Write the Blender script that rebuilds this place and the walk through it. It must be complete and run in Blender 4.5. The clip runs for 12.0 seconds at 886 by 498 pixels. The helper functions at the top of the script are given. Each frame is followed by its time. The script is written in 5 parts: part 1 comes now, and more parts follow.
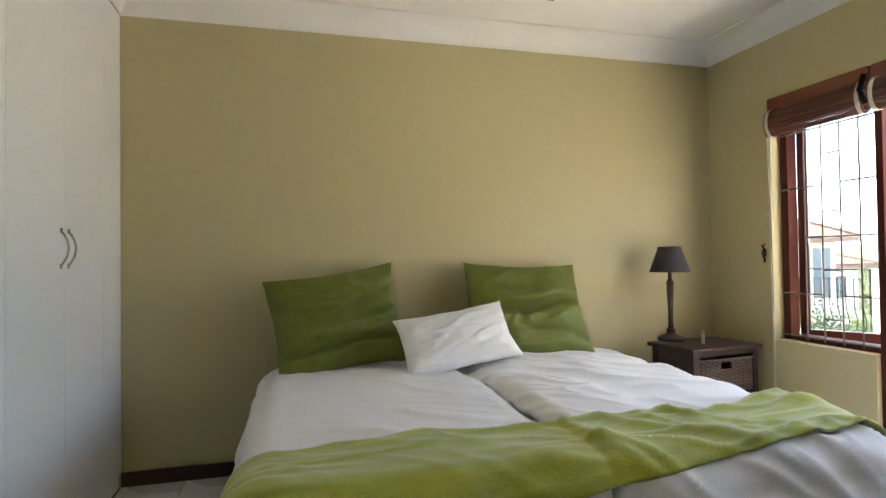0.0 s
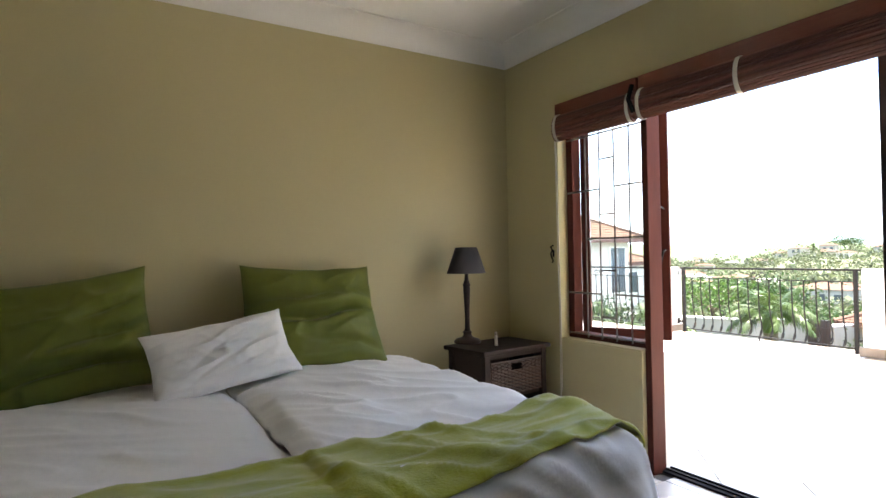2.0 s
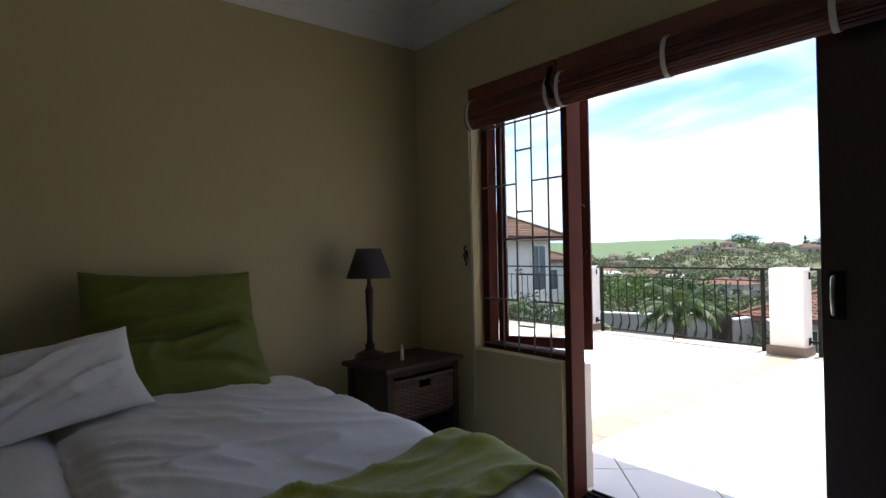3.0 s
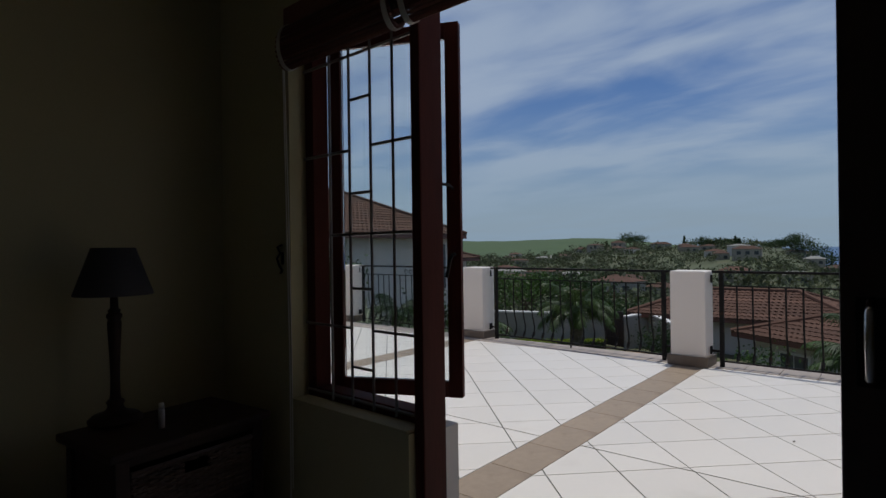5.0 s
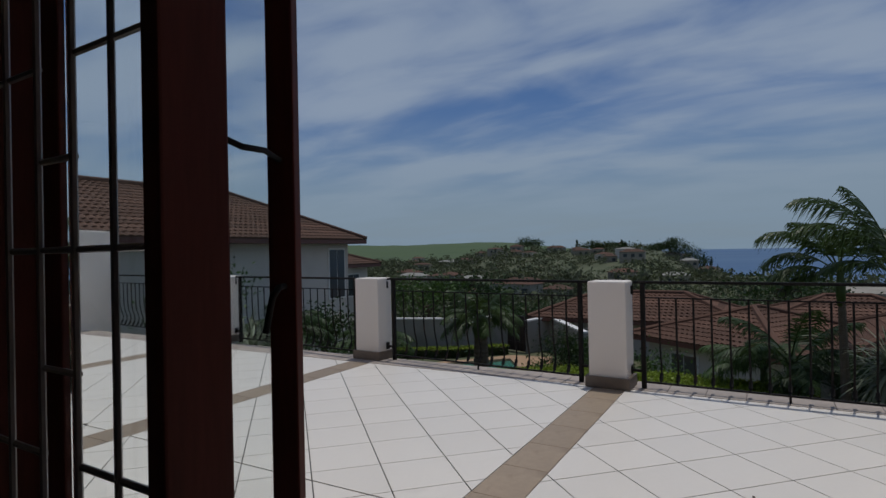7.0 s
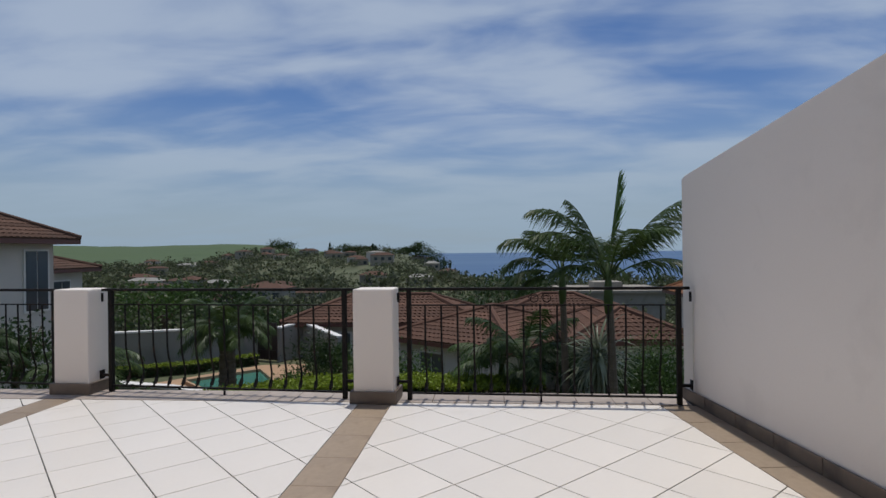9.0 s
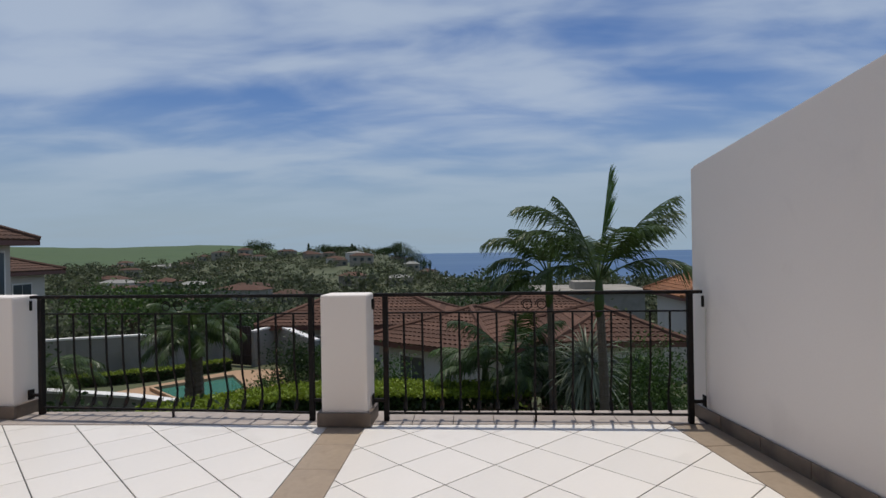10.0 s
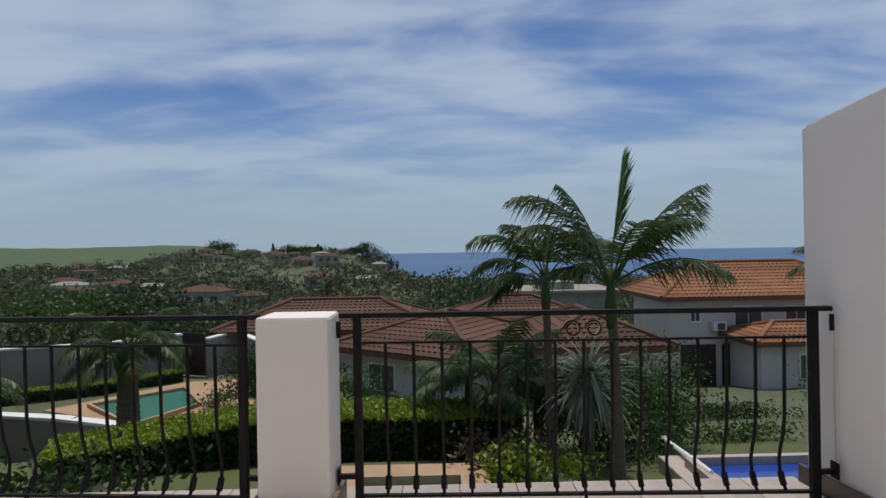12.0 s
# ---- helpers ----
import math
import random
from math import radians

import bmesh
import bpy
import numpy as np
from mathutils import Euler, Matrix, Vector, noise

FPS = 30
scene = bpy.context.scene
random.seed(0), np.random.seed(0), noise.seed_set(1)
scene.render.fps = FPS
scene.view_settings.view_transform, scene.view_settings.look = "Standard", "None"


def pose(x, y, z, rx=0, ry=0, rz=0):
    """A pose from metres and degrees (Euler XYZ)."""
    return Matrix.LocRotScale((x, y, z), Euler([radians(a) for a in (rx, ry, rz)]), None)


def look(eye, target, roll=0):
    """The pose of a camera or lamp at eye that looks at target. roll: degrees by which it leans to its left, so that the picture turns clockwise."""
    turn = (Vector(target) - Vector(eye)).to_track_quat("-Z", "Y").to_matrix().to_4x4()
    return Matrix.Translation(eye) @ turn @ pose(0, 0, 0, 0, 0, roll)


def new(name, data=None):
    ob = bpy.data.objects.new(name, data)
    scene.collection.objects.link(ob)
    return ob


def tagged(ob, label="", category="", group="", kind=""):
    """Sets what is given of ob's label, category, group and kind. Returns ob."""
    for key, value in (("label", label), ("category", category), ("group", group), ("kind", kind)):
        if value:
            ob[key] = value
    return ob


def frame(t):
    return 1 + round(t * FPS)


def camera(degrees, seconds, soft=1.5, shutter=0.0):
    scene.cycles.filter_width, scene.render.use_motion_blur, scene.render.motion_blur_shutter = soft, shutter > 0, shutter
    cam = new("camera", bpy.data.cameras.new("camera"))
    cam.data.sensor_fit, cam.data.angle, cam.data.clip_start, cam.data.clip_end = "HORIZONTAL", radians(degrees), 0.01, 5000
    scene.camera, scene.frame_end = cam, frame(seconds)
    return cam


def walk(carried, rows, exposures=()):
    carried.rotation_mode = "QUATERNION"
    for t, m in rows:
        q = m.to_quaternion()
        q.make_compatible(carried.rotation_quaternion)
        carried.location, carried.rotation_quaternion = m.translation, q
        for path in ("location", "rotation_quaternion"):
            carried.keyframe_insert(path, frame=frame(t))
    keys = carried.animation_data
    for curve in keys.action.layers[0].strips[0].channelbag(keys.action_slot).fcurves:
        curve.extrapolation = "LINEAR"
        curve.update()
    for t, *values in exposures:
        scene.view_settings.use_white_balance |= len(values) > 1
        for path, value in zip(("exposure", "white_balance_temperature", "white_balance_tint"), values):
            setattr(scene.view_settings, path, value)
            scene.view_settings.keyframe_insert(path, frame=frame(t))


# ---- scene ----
cam = camera(76.8, 12.0)
PATH = [
    (0, (1.151, 2.508, 1.247), (1.666, 4.44, 1.284), -0.8),
    (0.5, (1.144, 2.484, 1.309), (1.846, 4.357, 1.32), -1.2),
    (1, (1.187, 2.532, 1.299), (2.048, 4.337, 1.306), -1.0),
    (1.5, (1.358, 2.566, 1.277), (2.3, 4.331, 1.291), -1.1),
    (2, (1.541, 2.676, 1.256), (2.582, 4.383, 1.282), -1.0),
    (2.5, (1.728, 2.806, 1.259), (2.873, 4.446, 1.276), -1.0),
    (3, (1.893, 2.961, 1.28), (3.151, 4.515, 1.293), -1.1),
    (4.8, (2.756, 3.492, 1.304), (4.237, 4.835, 1.301), -0.9),
    (5, (2.874, 3.523, 1.292), (4.375, 4.845, 1.291), -0.8),
    (5.5, (3.177, 3.618, 1.289), (4.704, 4.909, 1.295), -1.1),
    (6, (3.417, 3.76, 1.284), (4.963, 5.028, 1.287), -0.9),
    (6.5, (3.609, 3.917, 1.317), (5.216, 5.107, 1.324), -1.1),
    (8.5, (4.05, 4.32, 1.35), (6.011, 4.713, 1.355), -0.6),
    (9, (4.23, 4.331, 1.354), (6.217, 4.558, 1.359), -0.7),
    (9.5, (4.517, 4.34, 1.352), (6.508, 4.528, 1.356), -0.7),
    (10, (4.835, 4.409, 1.351), (6.828, 4.564, 1.356), -0.9),
    (10.5, (5.174, 4.486, 1.34), (7.171, 4.603, 1.345), -0.9),
    (11, (5.543, 4.562, 1.344), (7.54, 4.664, 1.348), -1.0),
    (11.5, (5.907, 4.665, 1.345), (7.906, 4.734, 1.348), -0.9),
    (12, (6.328, 4.709, 1.34), (8.327, 4.747, 1.343), -1.0),
]
EXPOSURES = [(0.0, 4.45, 7300, 7), (0.5, 4.62, 7300, 7), (1.0, 4.4, 7300, 7), (1.8, 3.85, 7200, 8), (2.5, 3.0, 7050, 10), (3.0, 1.88, 6600, 11), (3.5, 1.1, 6400, 10), (4.8, -0.38, 6250, 9), (5.6, -0.63, 6250, 9), (6.5, -0.8, 6250, 9), (8.5, -0.46, 6400, 10), (9.0, -0.25, 6450, 10), (9.5, -0.24, 6500, 10), (10.5, -0.12, 6520, 10), (12.0, -0.12, 6550, 10)]
walk(cam, [(t, look(eye, target, roll)) for t, eye, target, roll in PATH], EXPOSURES)

# ---- world, sun ----
world = bpy.data.worlds.new("sky")
scene.world = world
world.use_nodes = True
wn, wl = world.node_tree.nodes, world.node_tree.links
wn.clear()
SUN_ELEVATION, SUN_ROTATION = radians(80), radians(100)
sky = wn.new("ShaderNodeTexSky")
sky.sky_type, sky.sun_disc, sky.sun_elevation, sky.sun_rotation = "NISHITA", False, SUN_ELEVATION, SUN_ROTATION
sky.air_density, sky.dust_density, sky.ozone_density = 1.0, 0.6, 1.5
wcoord = wn.new("ShaderNodeTexCoord")
wsep = wn.new("ShaderNodeSeparateXYZ")
wl.new(wcoord.outputs["Generated"], wsep.inputs[0])


def wmath(op, a, b=0.0, c=0.0):
    n = wn.new("ShaderNodeMath")
    n.operation = op
    for k, v in enumerate((a, b, c)):
        if hasattr(v, "links"):
            wl.new(v, n.inputs[k])
        else:
            n.inputs[k].default_value = v
    return n.outputs[0]


# high cloud: streaks on a flat layer far overhead
wz = wmath("ADD", wmath("MAXIMUM", wsep.outputs[2], 0.0), 0.16)
wvec = wn.new("ShaderNodeCombineXYZ")
wl.new(wmath("DIVIDE", wsep.outputs[0], wz), wvec.inputs[0])
wl.new(wmath("DIVIDE", wsep.outputs[1], wz), wvec.inputs[1])


def cloud_noise(scale, sx, sy, rot, detail, rough, dist, off):
    m = wn.new("ShaderNodeMapping")
    m.inputs["Scale"].default_value = (sx, sy, 1)
    m.inputs["Rotation"].default_value = (0, 0, radians(rot))
    m.inputs["Location"].default_value = off
    wl.new(wvec.outputs[0], m.inputs[0])
    n = wn.new("ShaderNodeTexNoise")
    n.inputs["Scale"].default_value, n.inputs["Detail"].default_value = scale, detail
    n.inputs["Roughness"].default_value, n.inputs["Distortion"].default_value = rough, dist
    wl.new(m.outputs[0], n.inputs[0])
    return n.outputs["Fac"]


big = cloud_noise(0.7, 1.5, 0.85, 20, 4, 0.5, 0.5, (3.1, 1.4, 0))
fine = cloud_noise(1.9, 1.7, 0.85, 26, 7, 0.5, 0.35, (0.3, 5.2, 0))
wmix = wmath("ADD", wmath("MULTIPLY", big, 0.62), wmath("MULTIPLY", fine, 0.42))
wramp = wn.new("ShaderNodeMapRange")
wramp.interpolation_type = "SMOOTHSTEP"
wl.new(wmix, wramp.inputs[0])
wramp.inputs[1].default_value, wramp.inputs[2].default_value = 0.38, 0.63
cover = wmath("MULTIPLY", wramp.outputs[0], 0.78)
wblend = wn.new("ShaderNodeMix")
wblend.data_type = "RGBA"
wl.new(cover, wblend.inputs["Factor"])
wsat = wn.new("ShaderNodeHueSaturation")
wsat.inputs["Saturation"].default_value, wsat.inputs["Value"].default_value = 1.3, 0.94
wl.new(sky.outputs[0], wsat.inputs["Color"])
wtint = wn.new("ShaderNodeMix")
wtint.data_type, wtint.blend_type = "RGBA", "MULTIPLY"
wtint.inputs["Factor"].default_value = 1.0
wl.new(wsat.outputs[0], wtint.inputs["A"])
wtint.inputs["B"].default_value = (1.12, 1.0, 1.13, 1)
wl.new(wtint.outputs["Result"], wblend.inputs["A"])
wblend.inputs["B"].default_value = (5.8, 6.8, 8.2, 1)
# haze towards the horizon
whaze = wn.new("ShaderNodeMapRange")
whaze.interpolation_type = "SMOOTHSTEP"
wl.new(wsep.outputs[2], whaze.inputs[0])
whaze.inputs[1].default_value, whaze.inputs[2].default_value = 0.0, 0.26
whaze.inputs[3].default_value, whaze.inputs[4].default_value = 0.9, 0.0
whz = wn.new("ShaderNodeMix")
whz.data_type = "RGBA"
wl.new(whaze.outputs[0], whz.inputs["Factor"])
wl.new(wblend.outputs["Result"], whz.inputs["A"])
whz.inputs["B"].default_value = (3.6, 4.9, 6.2, 1)
wbg = wn.new("ShaderNodeBackground")
wl.new(whz.outputs["Result"], wbg.inputs[0])
wbg.inputs[1].default_value = 0.088
wout = wn.new("ShaderNodeOutputWorld")
wl.new(wbg.outputs[0], wout.inputs[0])

sun_data = bpy.data.lights.new("sun", "SUN")
sun_data.energy, sun_data.angle, sun_data.color = 3.0, radians(0.53), (1.0, 0.955, 0.89)
sun = new("sun", sun_data)
sun.matrix_world = look((0, 0, 30), (-30 * math.cos(SUN_ELEVATION) / math.sin(SUN_ELEVATION) * 0.98, 30 * math.cos(SUN_ELEVATION) / math.sin(SUN_ELEVATION) * 0.19, 0))

# ---- helpers for meshes ----


SITE = Matrix.Identity(4)


def part(name, bm, material, parent=None, label="", smooth=False, at=None):
    me = bpy.data.meshes.new(name)
    bm.normal_update()
    bm.to_mesh(me)
    bm.free()
    me.materials.append(material)
    if smooth:
        me.polygons.foreach_set("use_smooth", [True] * len(me.polygons))
    ob = new(name, me)
    if at is not None:
        ob.matrix_basis = at
    if parent is not None:
        ob.parent = parent
    else:
        ob.matrix_basis = SITE @ ob.matrix_basis
    if label:
        tagged(ob, label)
    return ob


def shared(name, me, parent, at):
    ob = new(name, me)
    ob.parent = parent
    ob.matrix_basis = at
    return ob


def mesh_of(name, bm, material):
    me = bpy.data.meshes.new(name)
    bm.normal_update()
    bm.to_mesh(me)
    bm.free()
    me.materials.append(material)
    return me


def thing(name, label, category, at=(0, 0, 0), rz=0.0, group="", kind=""):
    ob = new(name)
    ob.empty_display_size = 0.1
    ob.matrix_basis = SITE @ pose(*at, 0, 0, rz)
    return tagged(ob, label, category, group, kind)


def box(bm, x0, x1, y0, y1, z0, z1, bevel=0.0, m=None):
    mat = Matrix.Translation(((x0 + x1) / 2, (y0 + y1) / 2, (z0 + z1) / 2)) @ Matrix.Diagonal((x1 - x0, y1 - y0, z1 - z0, 1))
    vs = bmesh.ops.create_cube(bm, size=1, matrix=mat)["verts"]
    if bevel:
        es = list({e for v in vs for e in v.link_edges})
        out = bmesh.ops.bevel(bm, geom=es, offset=bevel, segments=2, profile=0.6, affect="EDGES")
        vs = list({v for f in out["faces"] for v in f.verts} | {v for v in vs if v.is_valid})
    if m is not None:
        bmesh.ops.transform(bm, matrix=m, verts=vs)
    return vs


def boxes(*rows, bevel=0.0):
    bm = bmesh.new()
    for r in rows:
        box(bm, *r, bevel=bevel)
    return bm


def lathe(profile, seg=20):
    bm = bmesh.new()
    rings = []
    for r, z in profile:
        rings.append([bm.verts.new((r * math.cos(2 * math.pi * k / seg), r * math.sin(2 * math.pi * k / seg), z)) for k in range(seg)])
    for a, b in zip(rings, rings[1:]):
        for k in range(seg):
            bm.faces.new((a[k], a[(k + 1) % seg], b[(k + 1) % seg], b[k]))
    for ring, flip in ((rings[0], True), (rings[-1], False)):
        bm.faces.new(ring[::-1] if flip else ring)
    return bm


def tube(bm, pts, r, seg=6, taper=None):
    """A round bar along points."""
    pts = [Vector(p) for p in pts]
    rings = []
    for k, p in enumerate(pts):
        d = (pts[min(k + 1, len(pts) - 1)] - pts[max(k - 1, 0)]).normalized()
        a = d.orthogonal().normalized() if not rings else (prev - d * prev.dot(d)).normalized()
        prev = a
        b = d.cross(a)
        rr = r if taper is None else r + (taper - r) * k / (len(pts) - 1)
        rings.append([bm.verts.new(p + rr * (math.cos(2 * math.pi * j / seg) * a + math.sin(2 * math.pi * j / seg) * b)) for j in range(seg)])
    for a, b in zip(rings, rings[1:]):
        for j in range(seg):
            bm.faces.new((a[j], a[(j + 1) % seg], b[(j + 1) % seg], b[j]))
    bm.faces.new(rings[0][::-1])
    bm.faces.new(rings[-1])
    return bm


def sheet(f, nu, nv):
    """A grid surface from f(u, v), u and v from 0 to 1."""
    bm = bmesh.new()
    vs = [[bm.verts.new(f(i / nu, j / nv)) for i in range(nu + 1)] for j in range(nv + 1)]
    for j in range(nv):
        for i in range(nu):
            bm.faces.new((vs[j][i], vs[j][i + 1], vs[j + 1][i + 1], vs[j + 1][i]))
    return bm


def clip_poly(poly, x0, x1, y0, y1):
    for axis, lim, keep in ((0, x0, 1), (0, x1, -1), (1, y0, 1), (1, y1, -1)):
        out = []
        for a, b in zip(poly, poly[1:] + poly[:1]):
            ia, ib = (a[axis] - lim) * keep >= 0, (b[axis] - lim) * keep >= 0
            if ia:
                out.append(a)
            if ia != ib:
                k = (lim - a[axis]) / (b[axis] - a[axis])
                out.append((a[0] + k * (b[0] - a[0]), a[1] + k * (b[1] - a[1])))
        poly = out
        if len(poly) < 3:
            return []
    return poly


def prism(poly, z0, z1, chamfer=0.003):
    """A slab over a convex outline, with chamfered upper edges."""
    bm = bmesh.new()
    cx, cy = sum(p[0] for p in poly) / len(poly), sum(p[1] for p in poly) / len(poly)
    low = [bm.verts.new((x, y, z0)) for x, y in poly]
    mid = [bm.verts.new((x, y, z1 - chamfer)) for x, y in poly]
    top = []
    for x, y in poly:
        d = math.hypot(x - cx, y - cy) or 1
        top.append(bm.verts.new((x + (cx - x) / d * chamfer * 1.4, y + (cy - y) / d * chamfer * 1.4, z1)))
    n = len(poly)
    for k in range(n):
        j = (k + 1) % n
        bm.faces.new((low[k], low[j], mid[j], mid[k]))
        bm.faces.new((mid[k], mid[j], top[j], top[k]))
    bm.faces.new(top)
    return bm


def area(poly):
    return abs(sum(a[0] * b[1] - b[0] * a[1] for a, b in zip(poly, poly[1:] + poly[:1]))) / 2


# ---- materials ----


def material(name, color, rough=0.6, spread=0.08, grain=40.0, bump=0.15, dist=0.002, metal=0.0, spec=0.5, large=1.5, stretch=(1, 1, 1), per_piece=0.0, per_island=0.0, stain=None, sheen=0.0, rough_var=0.08, weave=0.0):
    """A surface with grain and broad variation of its colour, roughness and relief."""
    mt = bpy.data.materials.new(name)
    mt.use_nodes = True
    nt = mt.node_tree
    n, l = nt.nodes, nt.links
    b = n["Principled BSDF"]
    b.inputs["Metallic"].default_value = metal
    b.inputs["Specular IOR Level"].default_value = spec
    if sheen:
        b.inputs["Sheen Weight"].default_value = sheen
    tc = n.new("ShaderNodeTexCoord")
    mp = n.new("ShaderNodeMapping")
    mp.inputs["Scale"].default_value = stretch
    l.new(tc.outputs["Object"], mp.inputs[0])
    fine_n = n.new("ShaderNodeTexNoise")
    fine_n.inputs["Scale"].default_value, fine_n.inputs["Detail"].default_value, fine_n.inputs["Roughness"].default_value = grain, 6, 0.6
    broad = n.new("ShaderNodeTexNoise")
    broad.inputs["Scale"].default_value, broad.inputs["Detail"].default_value = large, 5
    l.new(mp.outputs[0], fine_n.inputs[0])
    l.new(mp.outputs[0], broad.inputs[0])

    def math_node(op, a, c):
        k = n.new("ShaderNodeMath")
        k.operation = op
        for q, v in enumerate((a, c)):
            if hasattr(v, "links"):
                l.new(v, k.inputs[q])
            else:
                k.inputs[q].default_value = v
        return k.outputs[0]

    var = math_node("ADD", math_node("MULTIPLY", math_node("SUBTRACT", fine_n.outputs["Fac"], 0.5), 2.0 * spread), math_node("MULTIPLY", math_node("SUBTRACT", broad.outputs["Fac"], 0.5), 2.6 * spread))
    if per_piece:
        oi = n.new("ShaderNodeObjectInfo")
        var = math_node("ADD", var, math_node("MULTIPLY", math_node("SUBTRACT", oi.outputs["Random"], 0.5), 2 * per_piece))
    if per_island:
        ge = n.new("ShaderNodeNewGeometry")
        var = math_node("ADD", var, math_node("MULTIPLY", math_node("SUBTRACT", ge.outputs["Random Per Island"], 0.5), 2 * per_island))
    hsv = n.new("ShaderNodeHueSaturation")
    hsv.inputs["Color"].default_value = (*color, 1)
    l.new(math_node("ADD", var, 1.0), hsv.inputs["Value"])
    col = hsv.outputs[0]
    if stain:
        sc, amount, lo, hi, scale = stain
        sn = n.new("ShaderNodeTexNoise")
        sn.inputs["Scale"].default_value, sn.inputs["Detail"].default_value, sn.inputs["Distortion"].default_value = scale, 6, 0.8
        l.new(mp.outputs[0], sn.inputs[0])
        mr = n.new("ShaderNodeMapRange")
        l.new(sn.outputs["Fac"], mr.inputs[0])
        mr.inputs[1].default_value, mr.inputs[2].default_value, mr.inputs[4].default_value = lo, hi, amount
        mx = n.new("ShaderNodeMix")
        mx.data_type = "RGBA"
        l.new(mr.outputs[0], mx.inputs["Factor"])
        l.new(col, mx.inputs["A"])
        mx.inputs["B"].default_value = (*sc, 1)
        col = mx.outputs["Result"]
    l.new(col, b.inputs["Base Color"])
    l.new(math_node("ADD", math_node("MULTIPLY", math_node("SUBTRACT", broad.outputs["Fac"], 0.5), 2 * rough_var), rough), b.inputs["Roughness"])
    if bump:
        bp = n.new("ShaderNodeBump")
        bp.inputs["Strength"].default_value, bp.inputs["Distance"].default_value = bump, dist
        h = fine_n.outputs["Fac"]
        if weave:
            w1 = n.new("ShaderNodeTexWave")
            w1.inputs["Scale"].default_value, w1.inputs["Distortion"].default_value = weave, 1.5
            l.new(mp.outputs[0], w1.inputs[0])
            h = math_node("ADD", math_node("MULTIPLY", h, 0.6), math_node("MULTIPLY", w1.outputs["Fac"], 0.5))
        l.new(h, bp.inputs["Height"])
        l.new(bp.outputs[0], b.inputs["Normal"])
    return mt


def leaf_material(name, color, tip=None, spread=0.25, rough=0.5, light=0.35):
    """Foliage: colour that varies from leaf to leaf, some light through the blade."""
    mt = bpy.data.materials.new(name)
    mt.use_nodes = True
    n, l = mt.node_tree.nodes, mt.node_tree.links
    b = n["Principled BSDF"]
    ge = n.new("ShaderNodeNewGeometry")
    mr = n.new("ShaderNodeMapRange")
    l.new(ge.outputs["Random Per Island"], mr.inputs[0])
    mr.inputs[3].default_value, mr.inputs[4].default_value = 1 - spread * 1.6, 1 + spread * 1.6
    hsv = n.new("ShaderNodeHueSaturation")
    tc = n.new("ShaderNodeTexCoord")
    ns = n.new("ShaderNodeTexNoise")
    ns.inputs["Scale"].default_value = 1.2
    l.new(tc.outputs["Object"], ns.inputs[0])
    mx = n.new("ShaderNodeMix")
    mx.data_type = "RGBA"
    l.new(ns.outputs["Fac"], mx.inputs["Factor"])
    mx.inputs["A"].default_value = (*color, 1)
    mx.inputs["B"].default_value = (*(tip or tuple(c * 1.5 for c in color)), 1)
    l.new(mx.outputs["Result"], hsv.inputs["Color"])
    l.new(mr.outputs[0], hsv.inputs["Value"])
    l.new(hsv.outputs[0], b.inputs["Base Color"])
    b.inputs["Roughness"].default_value = rough
    b.inputs["Specular IOR Level"].default_value = 0.35
    tr = n.new("ShaderNodeBsdfTranslucent")
    l.new(hsv.outputs[0], tr.inputs["Color"])
    ms = n.new("ShaderNodeMixShader")
    ms.inputs[0].default_value = light
    l.new(b.outputs[0], ms.inputs[1])
    l.new(tr.outputs[0], ms.inputs[2])
    l.new(ms.outputs[0], n["Material Output"].inputs["Surface"])
    return mt


def clear_glass(name, tint=(0.93, 0.97, 0.96)):
    mt = bpy.data.materials.new(name)
    mt.use_nodes = True
    b = mt.node_tree.nodes["Principled BSDF"]
    b.inputs["Base Color"].default_value = (*tint, 1)
    b.inputs["Roughness"].default_value = 0.02
    b.inputs["Transmission Weight"].default_value = 1.0
    b.inputs["IOR"].default_value = 1.45
    return mt


PAINT = material("khaki_wall_paint", (0.493, 0.431, 0.236), 0.62, 0.03, 90, 0.12, 0.0012, large=0.9)
CEIL = material("white_ceiling_paint", (0.78, 0.76, 0.72), 0.7, 0.02, 60, 0.1, 0.001)
CLOSET = material("white_melamine", (0.76, 0.76, 0.75), 0.38, 0.015, 30, 0.03, 0.0005, large=0.8)
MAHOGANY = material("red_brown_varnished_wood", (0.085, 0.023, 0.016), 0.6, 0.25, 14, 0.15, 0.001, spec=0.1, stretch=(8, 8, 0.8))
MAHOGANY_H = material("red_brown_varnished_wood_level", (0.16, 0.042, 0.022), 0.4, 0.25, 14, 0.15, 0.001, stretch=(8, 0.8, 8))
DARKDOOR = material("dark_brown_door_wood", (0.045, 0.022, 0.016), 0.42, 0.25, 14, 0.15, 0.001, stretch=(8, 8, 0.8))
DARKWOOD = material("dark_stained_wood", (0.036, 0.021, 0.015), 0.5, 0.3, 16, 0.15, 0.001, spec=0.2, stretch=(1.2, 8, 8))
BASEBOARD = material("dark_red_skirting_wood", (0.085, 0.028, 0.02), 0.4, 0.2, 14, 0.1, 0.001, stretch=(0.8, 8, 8))
BAMBOO = material("red_brown_bamboo_slats", (0.19, 0.068, 0.045), 0.5, 0.25, 20, 0.25, 0.001, stretch=(10, 0.5, 10), per_island=0.3)
TAPE = material("cream_cotton_tape", (0.62, 0.58, 0.5), 0.85, 0.06, 120, 0.3, 0.001)
